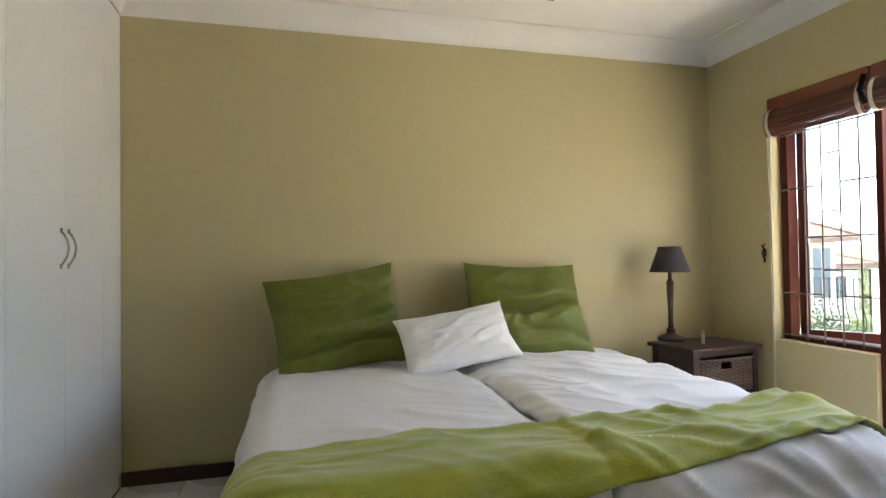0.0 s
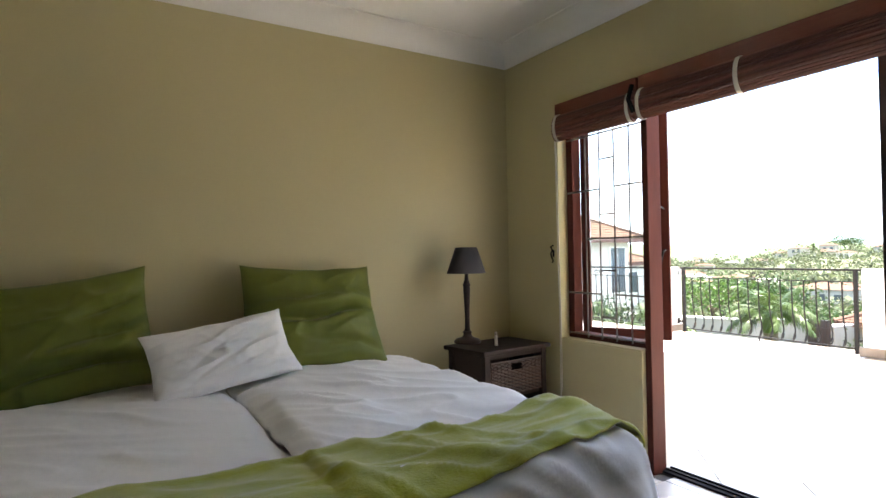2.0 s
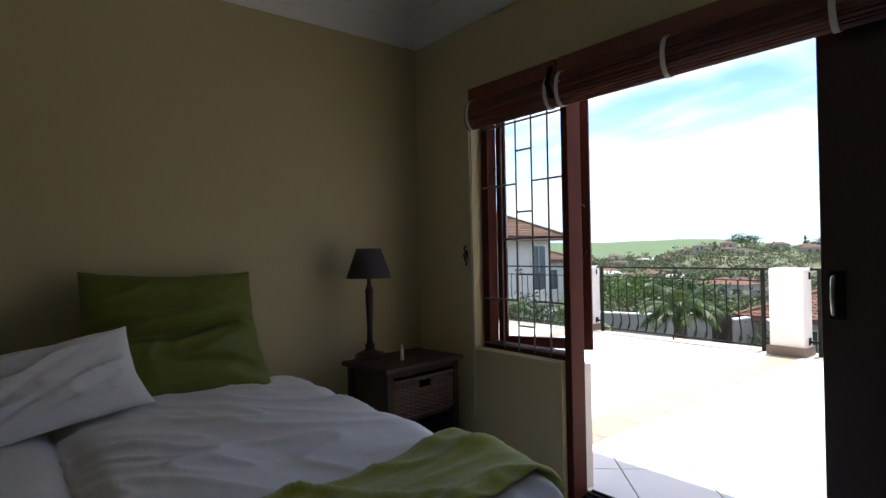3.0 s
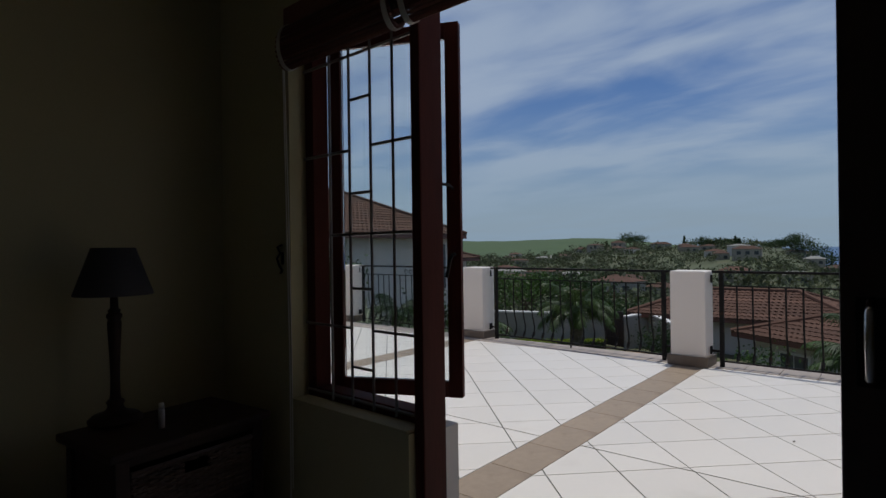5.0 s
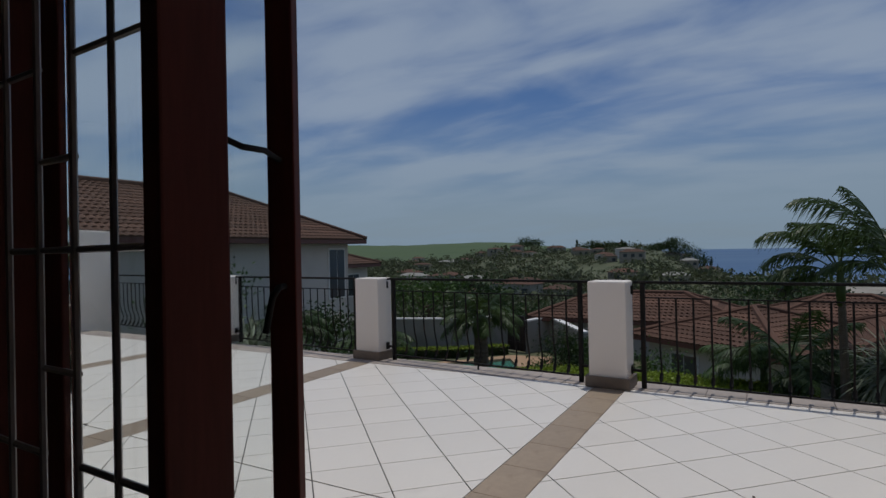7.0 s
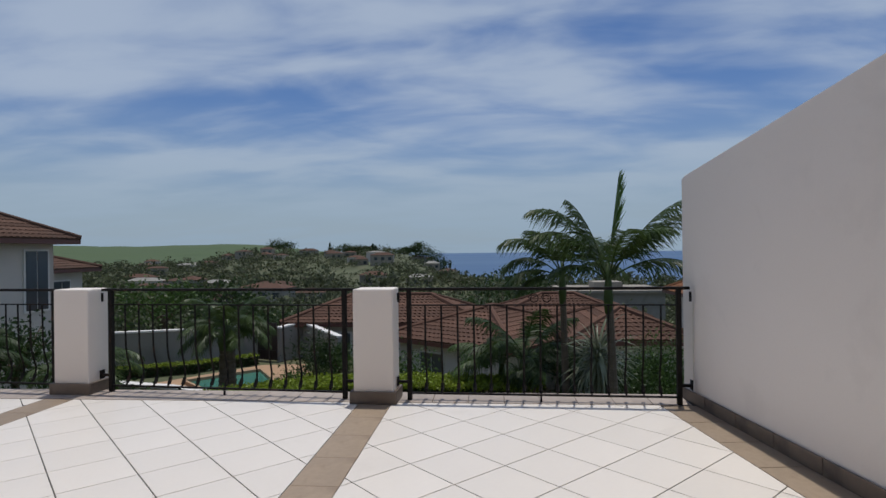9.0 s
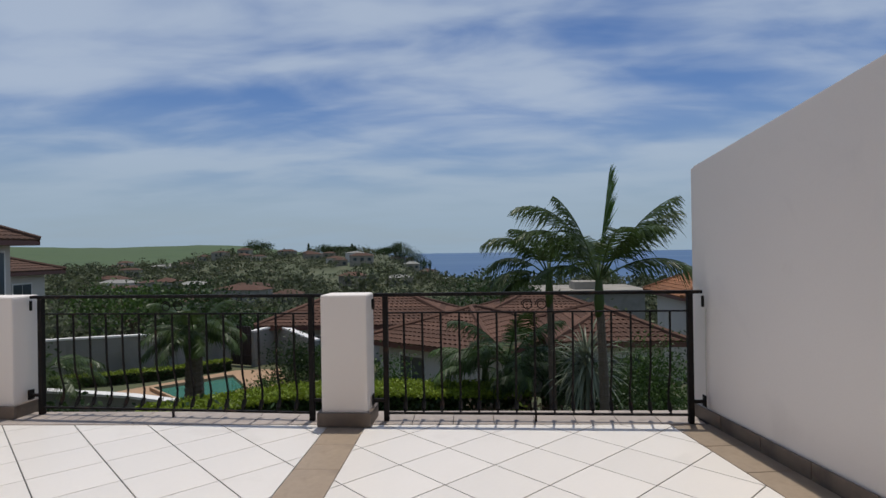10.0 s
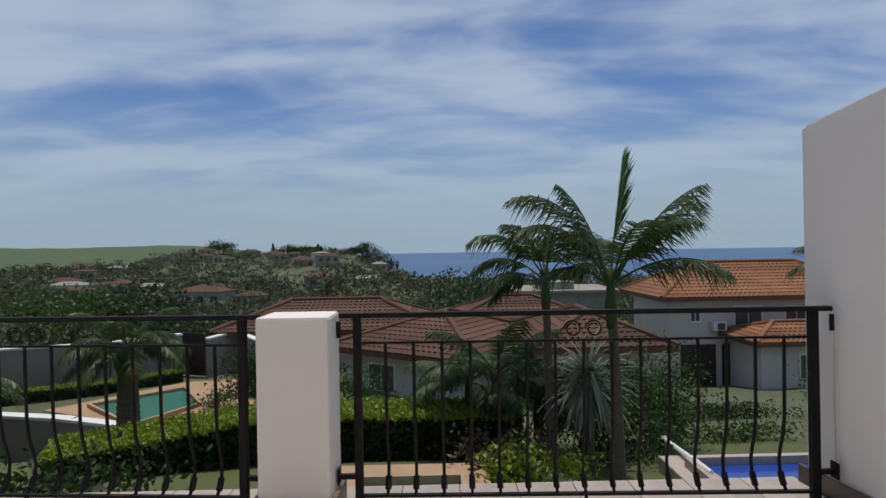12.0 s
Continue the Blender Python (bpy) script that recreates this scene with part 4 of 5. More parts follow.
def leaf_quads(centres, size, aspect=0.5, droop=0.0):
    """Diamond leaves of random turn about the given places."""
    n = len(centres)
    d = rng.normal(size=(n, 3))
    d[:, 2] -= droop
    d /= np.linalg.norm(d, axis=1)[:, None]
    e = np.cross(d, rng.normal(size=(n, 3)))
    e /= np.linalg.norm(e, axis=1)[:, None]
    ln = size * rng.uniform(0.6, 1.3, n)[:, None]
    c = np.asarray(centres)
    return np.stack([c - d * ln * 0.5, c + e * ln * aspect * 0.5, c + d * ln * 0.5, c - e * ln * aspect * 0.5], axis=1)


def clump_points(n, centre, radii3, clumps=14, tight=0.34):
    """Places of leaves in uneven clumps inside an ellipsoid shell."""
    k = rng.normal(size=(clumps, 3))
    k /= np.linalg.norm(k, axis=1)[:, None]
    k *= rng.uniform(0.45, 1.0, clumps)[:, None]
    pick = rng.integers(0, clumps, n)
    p = k[pick] + rng.normal(size=(n, 3)) * tight
    return np.asarray(centre) + p * np.asarray(radii3)


def bush(label, at, radii3, mat, n=900, size=0.12, name="shrub", category="shrub", group=""):
    at = (at[0], at[1], land_z(at[0], at[1]))
    root = thing(name, label, category, at, group=group)
    bm = bmesh.new()
    for k in range(4):
        a = 2 * math.pi * k / 4 + at[0]
        tube(bm, [(0, 0, -0.1), (0.25 * radii3[0] * math.cos(a), 0.25 * radii3[1] * math.sin(a), radii3[2] * 0.5), (0.5 * radii3[0] * math.cos(a), 0.5 * radii3[1] * math.sin(a), radii3[2] * 1.1)], 0.03, 5, 0.01)
    part("stems", bm, BARK, root)
    pts = clump_points(n, (0, 0, radii3[2]), radii3, 16)
    pts[:, 2] = np.maximum(pts[:, 2], 0.02)
    blades("foliage", leaf_quads(pts, size), mat, root)
    return root


def frond(start, az, elev, length, bend, leaflet, n=62, width=0.021, droop=0.85, ahead=0.35):
    """A feather palm leaf: rib and leaflets in one mesh."""
    d = Vector((math.cos(az) * math.cos(elev), math.sin(az) * math.cos(elev), math.sin(elev)))
    side = Vector((-math.sin(az), math.cos(az), 0))
    p = Vector(start)
    pts, dirs = [p.copy()], [d.copy()]
    m = 16
    for k in range(m):
        d = (d + Vector((0, 0, -bend * (0.35 + 1.3 * k / m) / m))).normalized()
        p = p + d * (length / m)
        pts.append(p.copy())
        dirs.append(d.copy())
    bm = bmesh.new()
    tube(bm, pts, 0.018, 5, 0.003)
    for k in range(n):
        s = 0.27 + 0.73 * (k + 0.5) / n
        f = s * m
        i = min(int(f), m - 1)
        c = pts[i].lerp(pts[i + 1], f - i)
        dd = dirs[i]
        up = side.cross(dd).normalized()
        ll = leaflet * (math.sin(math.pi * min(1, 0.06 + 0.9 * s)) ** 0.7 + 0.15)
        for sg in (-1, 1):
            w = (side * sg * 0.85 + dd * (ahead + 0.5 * s) + up * random.uniform(0.05, 0.6)).normalized()
            ll *= random.uniform(0.82, 1.12)
            mid = c + w * ll * 0.55 + Vector((0, 0, -0.05 * droop * ll))
            tip = c + w * ll * 0.95 + Vector((0, 0, -droop * ll * random.uniform(0.15, 0.75)))
            wd = dd * width
            v = [bm.verts.new(q) for q in (c - wd * 0.4, mid - wd * 0.5, tip, mid + wd * 0.5, c + wd * 0.4)]
            bm.faces.new((v[0], v[1], v[3], v[4]))
            bm.faces.new((v[1], v[2], v[3]))
    return bm


def palm(label, at, lean, height, r0, fronds, mat=LEAF_PALM, spear=0.0, group="palms of the gardens", rings=True):
    """fronds: rows of azimuth, elevation, length, bend, in degrees and metres."""
    root = thing("palm_tree", label, "palm tree", at, group=group)
    n = 22
    pts = [Vector((lean[0] * (k / n) ** 1.4, lean[1] * (k / n) ** 1.4, -0.3 + (height + 0.3) * k / n)) for k in range(n + 1)]
    bm = bmesh.new()
    seg = 10
    ringsv = []
    for k, p in enumerate(pts):
        for rr in ((1.0, 0.0), (0.9, 0.5)) if rings and k < n else ((1.0, 0.0),):
            rad = (r0 * (1.25 - 0.5 * k / n)) * rr[0]
            zoff = rr[1] * (height + 0.3) / n
            q = p.lerp(pts[min(k + 1, n)], rr[1])
            ringsv.append([bm.verts.new((q.x + rad * math.cos(2 * math.pi * j / seg), q.y + rad * math.sin(2 * math.pi * j / seg), q.z)) for j in range(seg)])
    for a, b in zip(ringsv, ringsv[1:]):
        for j in range(seg):
            bm.faces.new((a[j], a[(j + 1) % seg], b[(j + 1) % seg], b[j]))
    part("trunk", bm, BARK, root, "ringed grey-brown trunk")
    top = pts[-1]
    bm = lathe([(r0 * 0.8, -0.5), (r0 * 1.05, -0.25), (r0 * 0.7, 0.05), (0.02, 0.3)], 10)
    part("crownshaft", bm, LEAF_PALM, root, "green crownshaft", True, Matrix.Translation(top))
    for az, el, ln, bend in fronds:
        part("frond", frond(top + Vector((0, 0, random.uniform(-0.05, 0.12))), radians(az), radians(el), ln, bend, ln * 0.30), mat, root)
    if spear:
        bm = frond(top + Vector((0, 0, 0.2)), radians(264), radians(83), spear, -0.06, spear * 0.28, 90, 0.034, 0.0, 1.25)
        part("spear_leaf", bm, LEAF_SPEAR, root, "upright unopened leaf")
    return root


def sword_plant(label, at, height, n, ln, mat):
    at = (at[0], at[1], land_z(at[0], at[1]))
    root = thing("yucca", label, "yucca", at)
    bm = bmesh.new()
    tube(bm, [(0, 0, -0.2), (0.03, 0.0, height * 0.5), (0, 0, height)], 0.09, 8, 0.07)
    part("trunk", bm, BARK, root)
    bm = bmesh.new()
    for k in range(n):
        az, el = random.uniform(0, 2 * math.pi), radians(random.uniform(-45, 84))
        d = Vector((math.cos(az) * math.cos(el), math.sin(az) * math.cos(el), math.sin(el)))
        side = Vector((-math.sin(az), math.cos(az), 0))
        p = Vector((0, 0, height + random.uniform(-0.35, 0.1)))
        length = ln * random.uniform(0.75, 1.1)
        prev = None
        m = 7
        for j in range(m + 1):
            w = 0.026 * (1 - (j / m) ** 2.2) + 0.002
            row = [bm.verts.new(p - side * w), bm.verts.new(p + side * w)]
            if prev:
                bm.faces.new((prev[0], prev[1], row[1], row[0]))
            prev = row
            d = (d + Vector((0, 0, -0.21))).normalized()
            p = p + d * length / m
    part("sword_leaves", bm, mat, root, "long arching grey-green leaves")
    return root


def hedge(label, pts, width, height, n, z_top=None):
    """A clipped hedge along points: small top leaves coloured as sunlit, side leaves as shaded."""
    root = thing("hedge", label, "hedge", (0, 0, 0), group="clipped hedges")
    core, leaf, dark = bmesh.new(), [], []
    total = sum((Vector(b) - Vector(a)).length for a, b in zip(pts, pts[1:]))
    for a, b in zip(pts, pts[1:]):
        a, b = Vector(a), Vector(b)
        d = (b - a)
        ln = d.length
        d.normalize()
        s = Vector((-d.y, d.x, 0)).normalized()
        vs = box(core, -0.1, ln + 0.1, -width / 2 + 0.1, width / 2 - 0.1, -0.3, height - 0.1)
        m = Matrix.Translation(a) @ Matrix(((d.x, s.x, 0, 0), (d.y, s.y, 0, 0), (d.z, 0, 1, 0), (0, 0, 0, 1)))
        bmesh.ops.transform(core, matrix=m, verts=vs)
        k = int(n * ln / total)
        u, w, h = rng.uniform(-0.1, ln + 0.1, k), rng.uniform(-0.5, 0.5, k), rng.uniform(0, 1, k)
        face = rng.integers(0, 4, k)
        for i in range(k):
            if face[i] < 2:
                q = (u[i], w[i] * width * 1.22, height + rng.normal() * 0.035 - 0.02)
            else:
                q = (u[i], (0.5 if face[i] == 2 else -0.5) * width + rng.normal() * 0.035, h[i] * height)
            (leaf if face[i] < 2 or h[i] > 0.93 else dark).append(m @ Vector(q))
    part("core", core, SOIL, root)
    # brighter top and darker sides paint the light into the leaf colour
    blades("foliage", leaf_quads(np.array([tuple(v) for v in leaf]), 0.066, 0.7), LEAF_LT, root, "clipped top leaves coloured bright as if sunlit")
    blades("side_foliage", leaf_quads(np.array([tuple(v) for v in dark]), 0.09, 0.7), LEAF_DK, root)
    return root


def broad_tree(label, at, h, rad, mat, n=1500, size=0.22, group="garden trees"):
    at = (at[0], at[1], land_z(at[0], at[1]))
    root = thing("tree", label, "tree", at, group=group)
    bm = bmesh.new()
    tube(bm, [(0, 0, -0.3), (0.05, 0.02, h * 0.3), (0, 0.05, h * 0.55)], 0.14, 8, 0.08)
    for k in range(6):
        a = 2 * math.pi * k / 6 + h
        tube(bm, [(0, 0.03, h * 0.42), (rad * 0.35 * math.cos(a), rad * 0.35 * math.sin(a), h * 0.65), (rad * 0.7 * math.cos(a), rad * 0.7 * math.sin(a), h * 0.86)], 0.06, 6, 0.02)
    part("trunk", bm, BARK, root)
    pts = clump_points(n, (0, 0, h * 0.72), (rad, rad, h * 0.33), 22, 0.26)
    blades("crown", leaf_quads(pts, size), mat, root)
    return root


# ---- houses ----


def roof_slope(bm, corners, course=0.29, pitch=0.235, amp=0.024):
    """Rolled tiles on a sloping quad or triangle: eave left, eave right, ridge right, ridge left; stepped courses, rounded rolls."""
    el, er, rr, rl = [Vector(c) for c in corners]
    up_len = ((rl + rr) / 2 - (el + er) / 2).length
    rows = max(3, int(up_len / course))
    e = (er - el).normalized()
    nrm = e.cross(((rl + rr) / 2 - (el + er) / 2)).normalized()
    if nrm.z < 0:
        nrm = -nrm
    wide = (er - el).length
    for j in range(rows):
        t0, t1 = j / rows, (j + 1) / rows + 0.012
        a0, b0, a1, b1 = el.lerp(rl, t0), er.lerp(rr, t0), el.lerp(rl, min(1, t1)), er.lerp(rr, min(1, t1))
        s0, s1 = (a0 - el).dot(e), (b0 - el).dot(e)
        cells = max(1, int((s1 - s0) / (pitch / 6)))
        prev = None
        for i in range(cells + 1):
            s = s0 + (s1 - s0) * i / cells
            u = (s - s0) / max(1e-6, s1 - s0)
            ph = (s % pitch) / pitch
            h = amp * abs(math.sin(math.pi * ph)) * 1.6
            lo = a0.lerp(b0, u) + nrm * (h + 0.035)
            hi = a1.lerp(b1, u) + nrm * (h + 0.004)
            under = a0.lerp(b0, u) + nrm * (-0.005)
            row = [bm.verts.new(under), bm.verts.new(lo), bm.verts.new(hi)]
            if prev:
                bm.faces.new((prev[0], row[0], row[1], prev[1]))
                bm.faces.new((prev[1], row[1], row[2], prev[2]))
            prev = row


def hip_house(name, label, x0, x1, y0, y1, z0, eave, ridge, mat_roof=ROOF, over=0.6, windows=(), doors=(), group="", tiles=True, wall=HOUSE_W, at=(0, 0, 0), rz=0.0):
    """A house with a hipped tile roof. windows, doors: rows of side, middle, bottom, width, height."""
    root = thing(name, label, "house", at, rz=rz, group=group)
    part("wall", boxes((x0, x1, y0, y1, z0, eave)), wall, root)
    ex0, ex1, ey0, ey1 = x0 - over, x1 + over, y0 - over, y1 + over
    part("fascia", boxes((ex0, ex1, ey0, ey1, eave - 0.03, eave + 0.13)), FASCIA, root, "red-brown eave boards")
    w, d = ex1 - ex0, ey1 - ey0
    ze = eave + 0.14
    if d >= w:
        ra, rb = (ex0 + w / 2, ey0 + w / 2, ridge), (ex0 + w / 2, ey1 - w / 2, ridge)
        slopes = [((ex0, ey1, ze), (ex0, ey0, ze), ra, rb), ((ex1, ey0, ze), (ex1, ey1, ze), rb, ra), ((ex0, ey0, ze), (ex1, ey0, ze), ra, ra), ((ex1, ey1, ze), (ex0, ey1, ze), rb, rb)]
    else:
        ra, rb = (ex0 + d / 2, ey0 + d / 2, ridge), (ex1 - d / 2, ey0 + d / 2, ridge)
        slopes = [((ex0, ey0, ze), (ex1, ey0, ze), rb, ra), ((ex1, ey1, ze), (ex0, ey1, ze), ra, rb), ((ex1, ey0, ze), (ex1, ey1, ze), rb, rb), ((ex0, ey1, ze), (ex0, ey0, ze), ra, ra)]
    bm = bmesh.new()
    for c in slopes:
        bm.faces.new([bm.verts.new(Vector(q) - Vector((0, 0, 0.02))) for q in (c if c[2] != c[3] else c[:3])])
    bmesh.ops.remove_doubles(bm, verts=bm.verts, dist=0.001)
    roof = part("roof", bm, mat_roof, root, "rolled terracotta roof tiles")
    for c in slopes:
        bm = bmesh.new()
        roof_slope(bm, c)
        tagged(part("roof_tiles", bm, mat_roof, roof), kind="stuff")
    if tiles:
        bm = bmesh.new()
        for a, b in [(ra, rb)] + [((ex0, ey0, ze), ra), ((ex0, ey1, ze), ra if d < w else rb), ((ex1, ey0, ze), rb if d < w else ra), ((ex1, ey1, ze), rb)]:
            if (Vector(a) - Vector(b)).length < 0.2:
                continue
            tube(bm, [Vector(a) + Vector((0, 0, 0.05)), Vector(b) + Vector((0, 0, 0.05))], 0.11, 7)
        part("ridge_tiles", bm, mat_roof, roof)
    for rows, nm, mat in ((windows, "window", DARKPANE), (doors, "garage_door", GARAGE)):
        for side, mid, zb, wd, ht in rows:
            bmf, bmp = bmesh.new(), bmesh.new()
            if side in "wW":
                box(bmf, x0 - 0.05, x0 + 0.02, mid - wd / 2 - 0.07, mid + wd / 2 + 0.07, zb - 0.07, zb + ht + 0.07)
                box(bmp, x0 - 0.065, x0 - 0.052, mid - wd / 2, mid - 0.02, zb, zb + ht)
                box(bmp, x0 - 0.065, x0 - 0.052, mid + 0.02, mid + wd / 2, zb, zb + ht)
            else:
                box(bmf, mid - wd / 2 - 0.07, mid + wd / 2 + 0.07, y0 - 0.05, y0 + 0.02, zb - 0.07, zb + ht + 0.07)
                box(bmp, mid - wd / 2, mid - 0.02, y0 - 0.065, y0 - 0.052, zb, zb + ht)
                box(bmp, mid + 0.02, mid + wd / 2, y0 - 0.065, y0 - 0.052, zb, zb + ht)
            fr = part(nm, bmf, CAP if nm == "window" else GARAGE, root, at=None)
            part("pane" if nm == "window" else "panel", bmp, mat, fr)
    return root


hip_house("neighbour_house", "two-storey rendered neighbour house with a hipped brown tile roof", 6.5, 23.3, 20.2, 27.4, -5.5, 1.78, 3.95, ROOF_DARK, windows=(("s", 22.5, -0.55, 0.95, 2.05),))
hip_house("neighbour_house", "rendered house wing with a brown tile roof behind its neighbour", 27.5, 30.6, 24.7, 28.0, -6.0, 0.55, 1.45, ROOF_DARK, windows=(("w", 26.2, -1.2, 1.2, 1.2), ("s", 29.2, -1.1, 1.0, 1.2)))
hip_house("villa", "low villa with a hipped terracotta roof behind the hedge", 0, 5.6, 0, 5.3, -4.9, -2.28, -1.05, windows=(("w", 3.6, -3.6, 1.1, 0.9),), at=(24.2, 3.75, 0), rz=-34)
hip_house("villa", "long villa wing with a terracotta roof", 30.2, 34.5, 5.2, 13.6, -5.6, -2.1, -0.9, windows=(("w", 11.8, -3.7, 1.6, 1.2),))
hip_house("villa", "low pavilion with a hipped terracotta roof", 23.6, 28.2, -1.9, 1.3, -4.8, -1.83, -0.85, windows=(("w", -0.8, -3.4, 1.3, 1.1),))
hip_house("villa", "terracotta-roofed villa further down the slope", 31.5, 36.0, -2.2, 4.0, -5.9, -2.2, -1.0)
hip_house("mansion", "two-storey cream house with an orange roof and dark garages", 33.1, 37.9, -16.5, -6.44, -5.9, -1.27, 0.42, ROOF_ORANGE, windows=(("w", -10.25, -2.6, 1.25, 0.95), ("w", -7.68, -2.3, 0.4, 0.55), ("w", -12.6, -2.4, 1.0, 0.7)), doors=(("w", -7.8, -5.6, 1.55, 2.1), ("w", -9.95, -5.6, 1.85, 2.1)))
mansion_box = thing("air_conditioner", "white air conditioner unit on the house wall", "air conditioner", (32.92, -8.75, -2.75))
part("casing", boxes((-0.15, 0.15, -0.32, 0.32, 0.0, 0.42), bevel=0.02), CAP, mansion_box)
part("grille", boxes((-0.165, -0.152, -0.22, 0.14, 0.05, 0.37), bevel=0.004), DARKPANE, mansion_box)
hip_house("garage_porch", "low terracotta-roofed porch of the large house", 30.4, 33.0, -14.5, -9.3, -5.6, -3.02, -2.25, ROOF_ORANGE, over=0.5, windows=(("w", -11.6, -4.5, 1.2, 1.0),))

flat = thing("flat_roofed_building", "pale flat-roofed building by the sea", "building", (0, 0, 0))
part("wall", boxes((60, 68, -12.6, -2.6, -16, -3.0)), HOUSE_G, flat)
part("roof", boxes((59.5, 68.5, -13.0, -2.2, -3.0, -2.75), (61, 64, -8.8, -6.0, -2.75, -2.0)), HILL_WALL, flat, "weathered flat roof edge")

# scattered houses of the hill
hill_rng = random.Random(11)
HILL = []
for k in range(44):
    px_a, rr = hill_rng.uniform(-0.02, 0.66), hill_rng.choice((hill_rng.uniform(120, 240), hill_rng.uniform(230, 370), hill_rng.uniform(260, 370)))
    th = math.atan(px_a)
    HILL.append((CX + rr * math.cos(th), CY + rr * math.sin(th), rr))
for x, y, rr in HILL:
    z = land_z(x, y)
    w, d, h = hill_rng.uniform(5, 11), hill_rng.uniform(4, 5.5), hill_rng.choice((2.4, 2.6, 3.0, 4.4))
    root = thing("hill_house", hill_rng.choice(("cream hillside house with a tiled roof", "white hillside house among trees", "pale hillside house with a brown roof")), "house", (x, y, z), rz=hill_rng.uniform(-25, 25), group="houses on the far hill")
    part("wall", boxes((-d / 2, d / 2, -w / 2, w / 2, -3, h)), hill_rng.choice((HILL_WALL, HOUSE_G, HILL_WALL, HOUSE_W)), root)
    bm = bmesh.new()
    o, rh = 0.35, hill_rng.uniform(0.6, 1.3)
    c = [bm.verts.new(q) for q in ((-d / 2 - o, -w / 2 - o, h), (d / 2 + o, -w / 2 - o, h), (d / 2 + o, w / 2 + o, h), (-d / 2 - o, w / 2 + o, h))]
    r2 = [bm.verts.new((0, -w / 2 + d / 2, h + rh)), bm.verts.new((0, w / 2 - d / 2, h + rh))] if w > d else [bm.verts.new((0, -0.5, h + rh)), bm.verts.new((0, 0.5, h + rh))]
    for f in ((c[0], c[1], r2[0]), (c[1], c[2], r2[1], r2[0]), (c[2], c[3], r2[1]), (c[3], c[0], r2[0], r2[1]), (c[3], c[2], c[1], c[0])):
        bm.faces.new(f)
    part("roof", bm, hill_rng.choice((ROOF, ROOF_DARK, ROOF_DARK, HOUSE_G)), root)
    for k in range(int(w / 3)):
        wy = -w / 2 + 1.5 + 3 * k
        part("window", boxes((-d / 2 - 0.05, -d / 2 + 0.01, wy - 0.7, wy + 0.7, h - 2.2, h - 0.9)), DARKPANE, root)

# ---- woods of valley and hill ----
allq = []
for k in range(9000):
    rr = float(rng.uniform(42, 150)) if k % 5 < 2 else float(rng.uniform(140, 400))
    a = float(rng.uniform(-0.75, 0.95))
    if a < -0.02 and rr > 190:
        continue
    th = math.atan(a)
    x, y = CX + rr * math.cos(th), CY + rr * math.sin(th)
    if x < 46 and -20 < y < 15:
        continue
    if noise.noise((x * 0.022, y * 0.03, 5.0)) > 0.08 or any(-9 < x - hx < 4 and abs(y - hy) < 6 for hx, hy, hr in HILL):
        if rng.uniform() < 0.85:
            continue
    z = land_z(x, y)
    h = float(rng.uniform(0.8, 2.4) if k % 7 else rng.uniform(2.6, 5.0)) * (1 if rr > 90 else 0.8)
    rad = h * float(rng.uniform(0.7, 1.2))
    n = 240 if rr < 130 else 84
    pts = clump_points(n, (x, y, z + h * 0.6), (rad, rad, h * 0.5), 9, 0.3)
    allq.append(leaf_quads(pts, rad * (0.13 if rr < 130 else 0.26), 0.75))
tagged(blades("far_woods", np.concatenate(allq), LEAF_FAR), "dark green trees and bushes of the valley and hill", "woods", kind="stuff")


def pine(at, h, rad, label="tall dark conifer on the hill crest"):
    root = thing("conifer", label, "tree", at, group="conifers on the hill crest")
    bm = bmesh.new()
    tube(bm, [(0, 0, -1), (0, 0, h)], 0.35, 6, 0.08)
    part("trunk", bm, BARK, root)
    pts = []
    for j in range(9):
        zz = h * (0.2 + 0.78 * j / 9)
        rr = rad * (1 - 0.8 * j / 9)
        for i in range(26):
            a, q = rng.uniform(0, 6.28), rr * math.sqrt(rng.uniform(0.05, 1))
            pts.append((q * math.cos(a), q * math.sin(a), zz + rng.normal() * h * 0.025))
    blades("needles", leaf_quads(np.array(pts), rad * 0.55, 0.6), LEAF_DK, root)


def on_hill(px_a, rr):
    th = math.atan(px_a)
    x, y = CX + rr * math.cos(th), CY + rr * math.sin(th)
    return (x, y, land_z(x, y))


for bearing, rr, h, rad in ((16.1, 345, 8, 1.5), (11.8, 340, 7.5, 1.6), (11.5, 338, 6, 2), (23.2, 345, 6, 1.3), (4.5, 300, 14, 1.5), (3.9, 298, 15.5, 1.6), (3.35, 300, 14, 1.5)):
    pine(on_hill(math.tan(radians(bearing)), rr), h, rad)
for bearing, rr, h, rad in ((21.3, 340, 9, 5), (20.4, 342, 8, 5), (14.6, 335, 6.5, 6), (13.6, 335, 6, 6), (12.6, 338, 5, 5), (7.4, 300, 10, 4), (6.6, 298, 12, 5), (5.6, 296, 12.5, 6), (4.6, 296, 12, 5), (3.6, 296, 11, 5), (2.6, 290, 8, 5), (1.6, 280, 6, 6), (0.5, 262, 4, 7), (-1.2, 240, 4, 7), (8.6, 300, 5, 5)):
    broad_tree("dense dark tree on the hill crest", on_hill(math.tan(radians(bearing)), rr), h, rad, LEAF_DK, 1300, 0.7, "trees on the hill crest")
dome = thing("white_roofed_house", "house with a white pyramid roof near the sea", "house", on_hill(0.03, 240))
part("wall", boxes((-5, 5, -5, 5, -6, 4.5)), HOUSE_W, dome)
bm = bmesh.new()
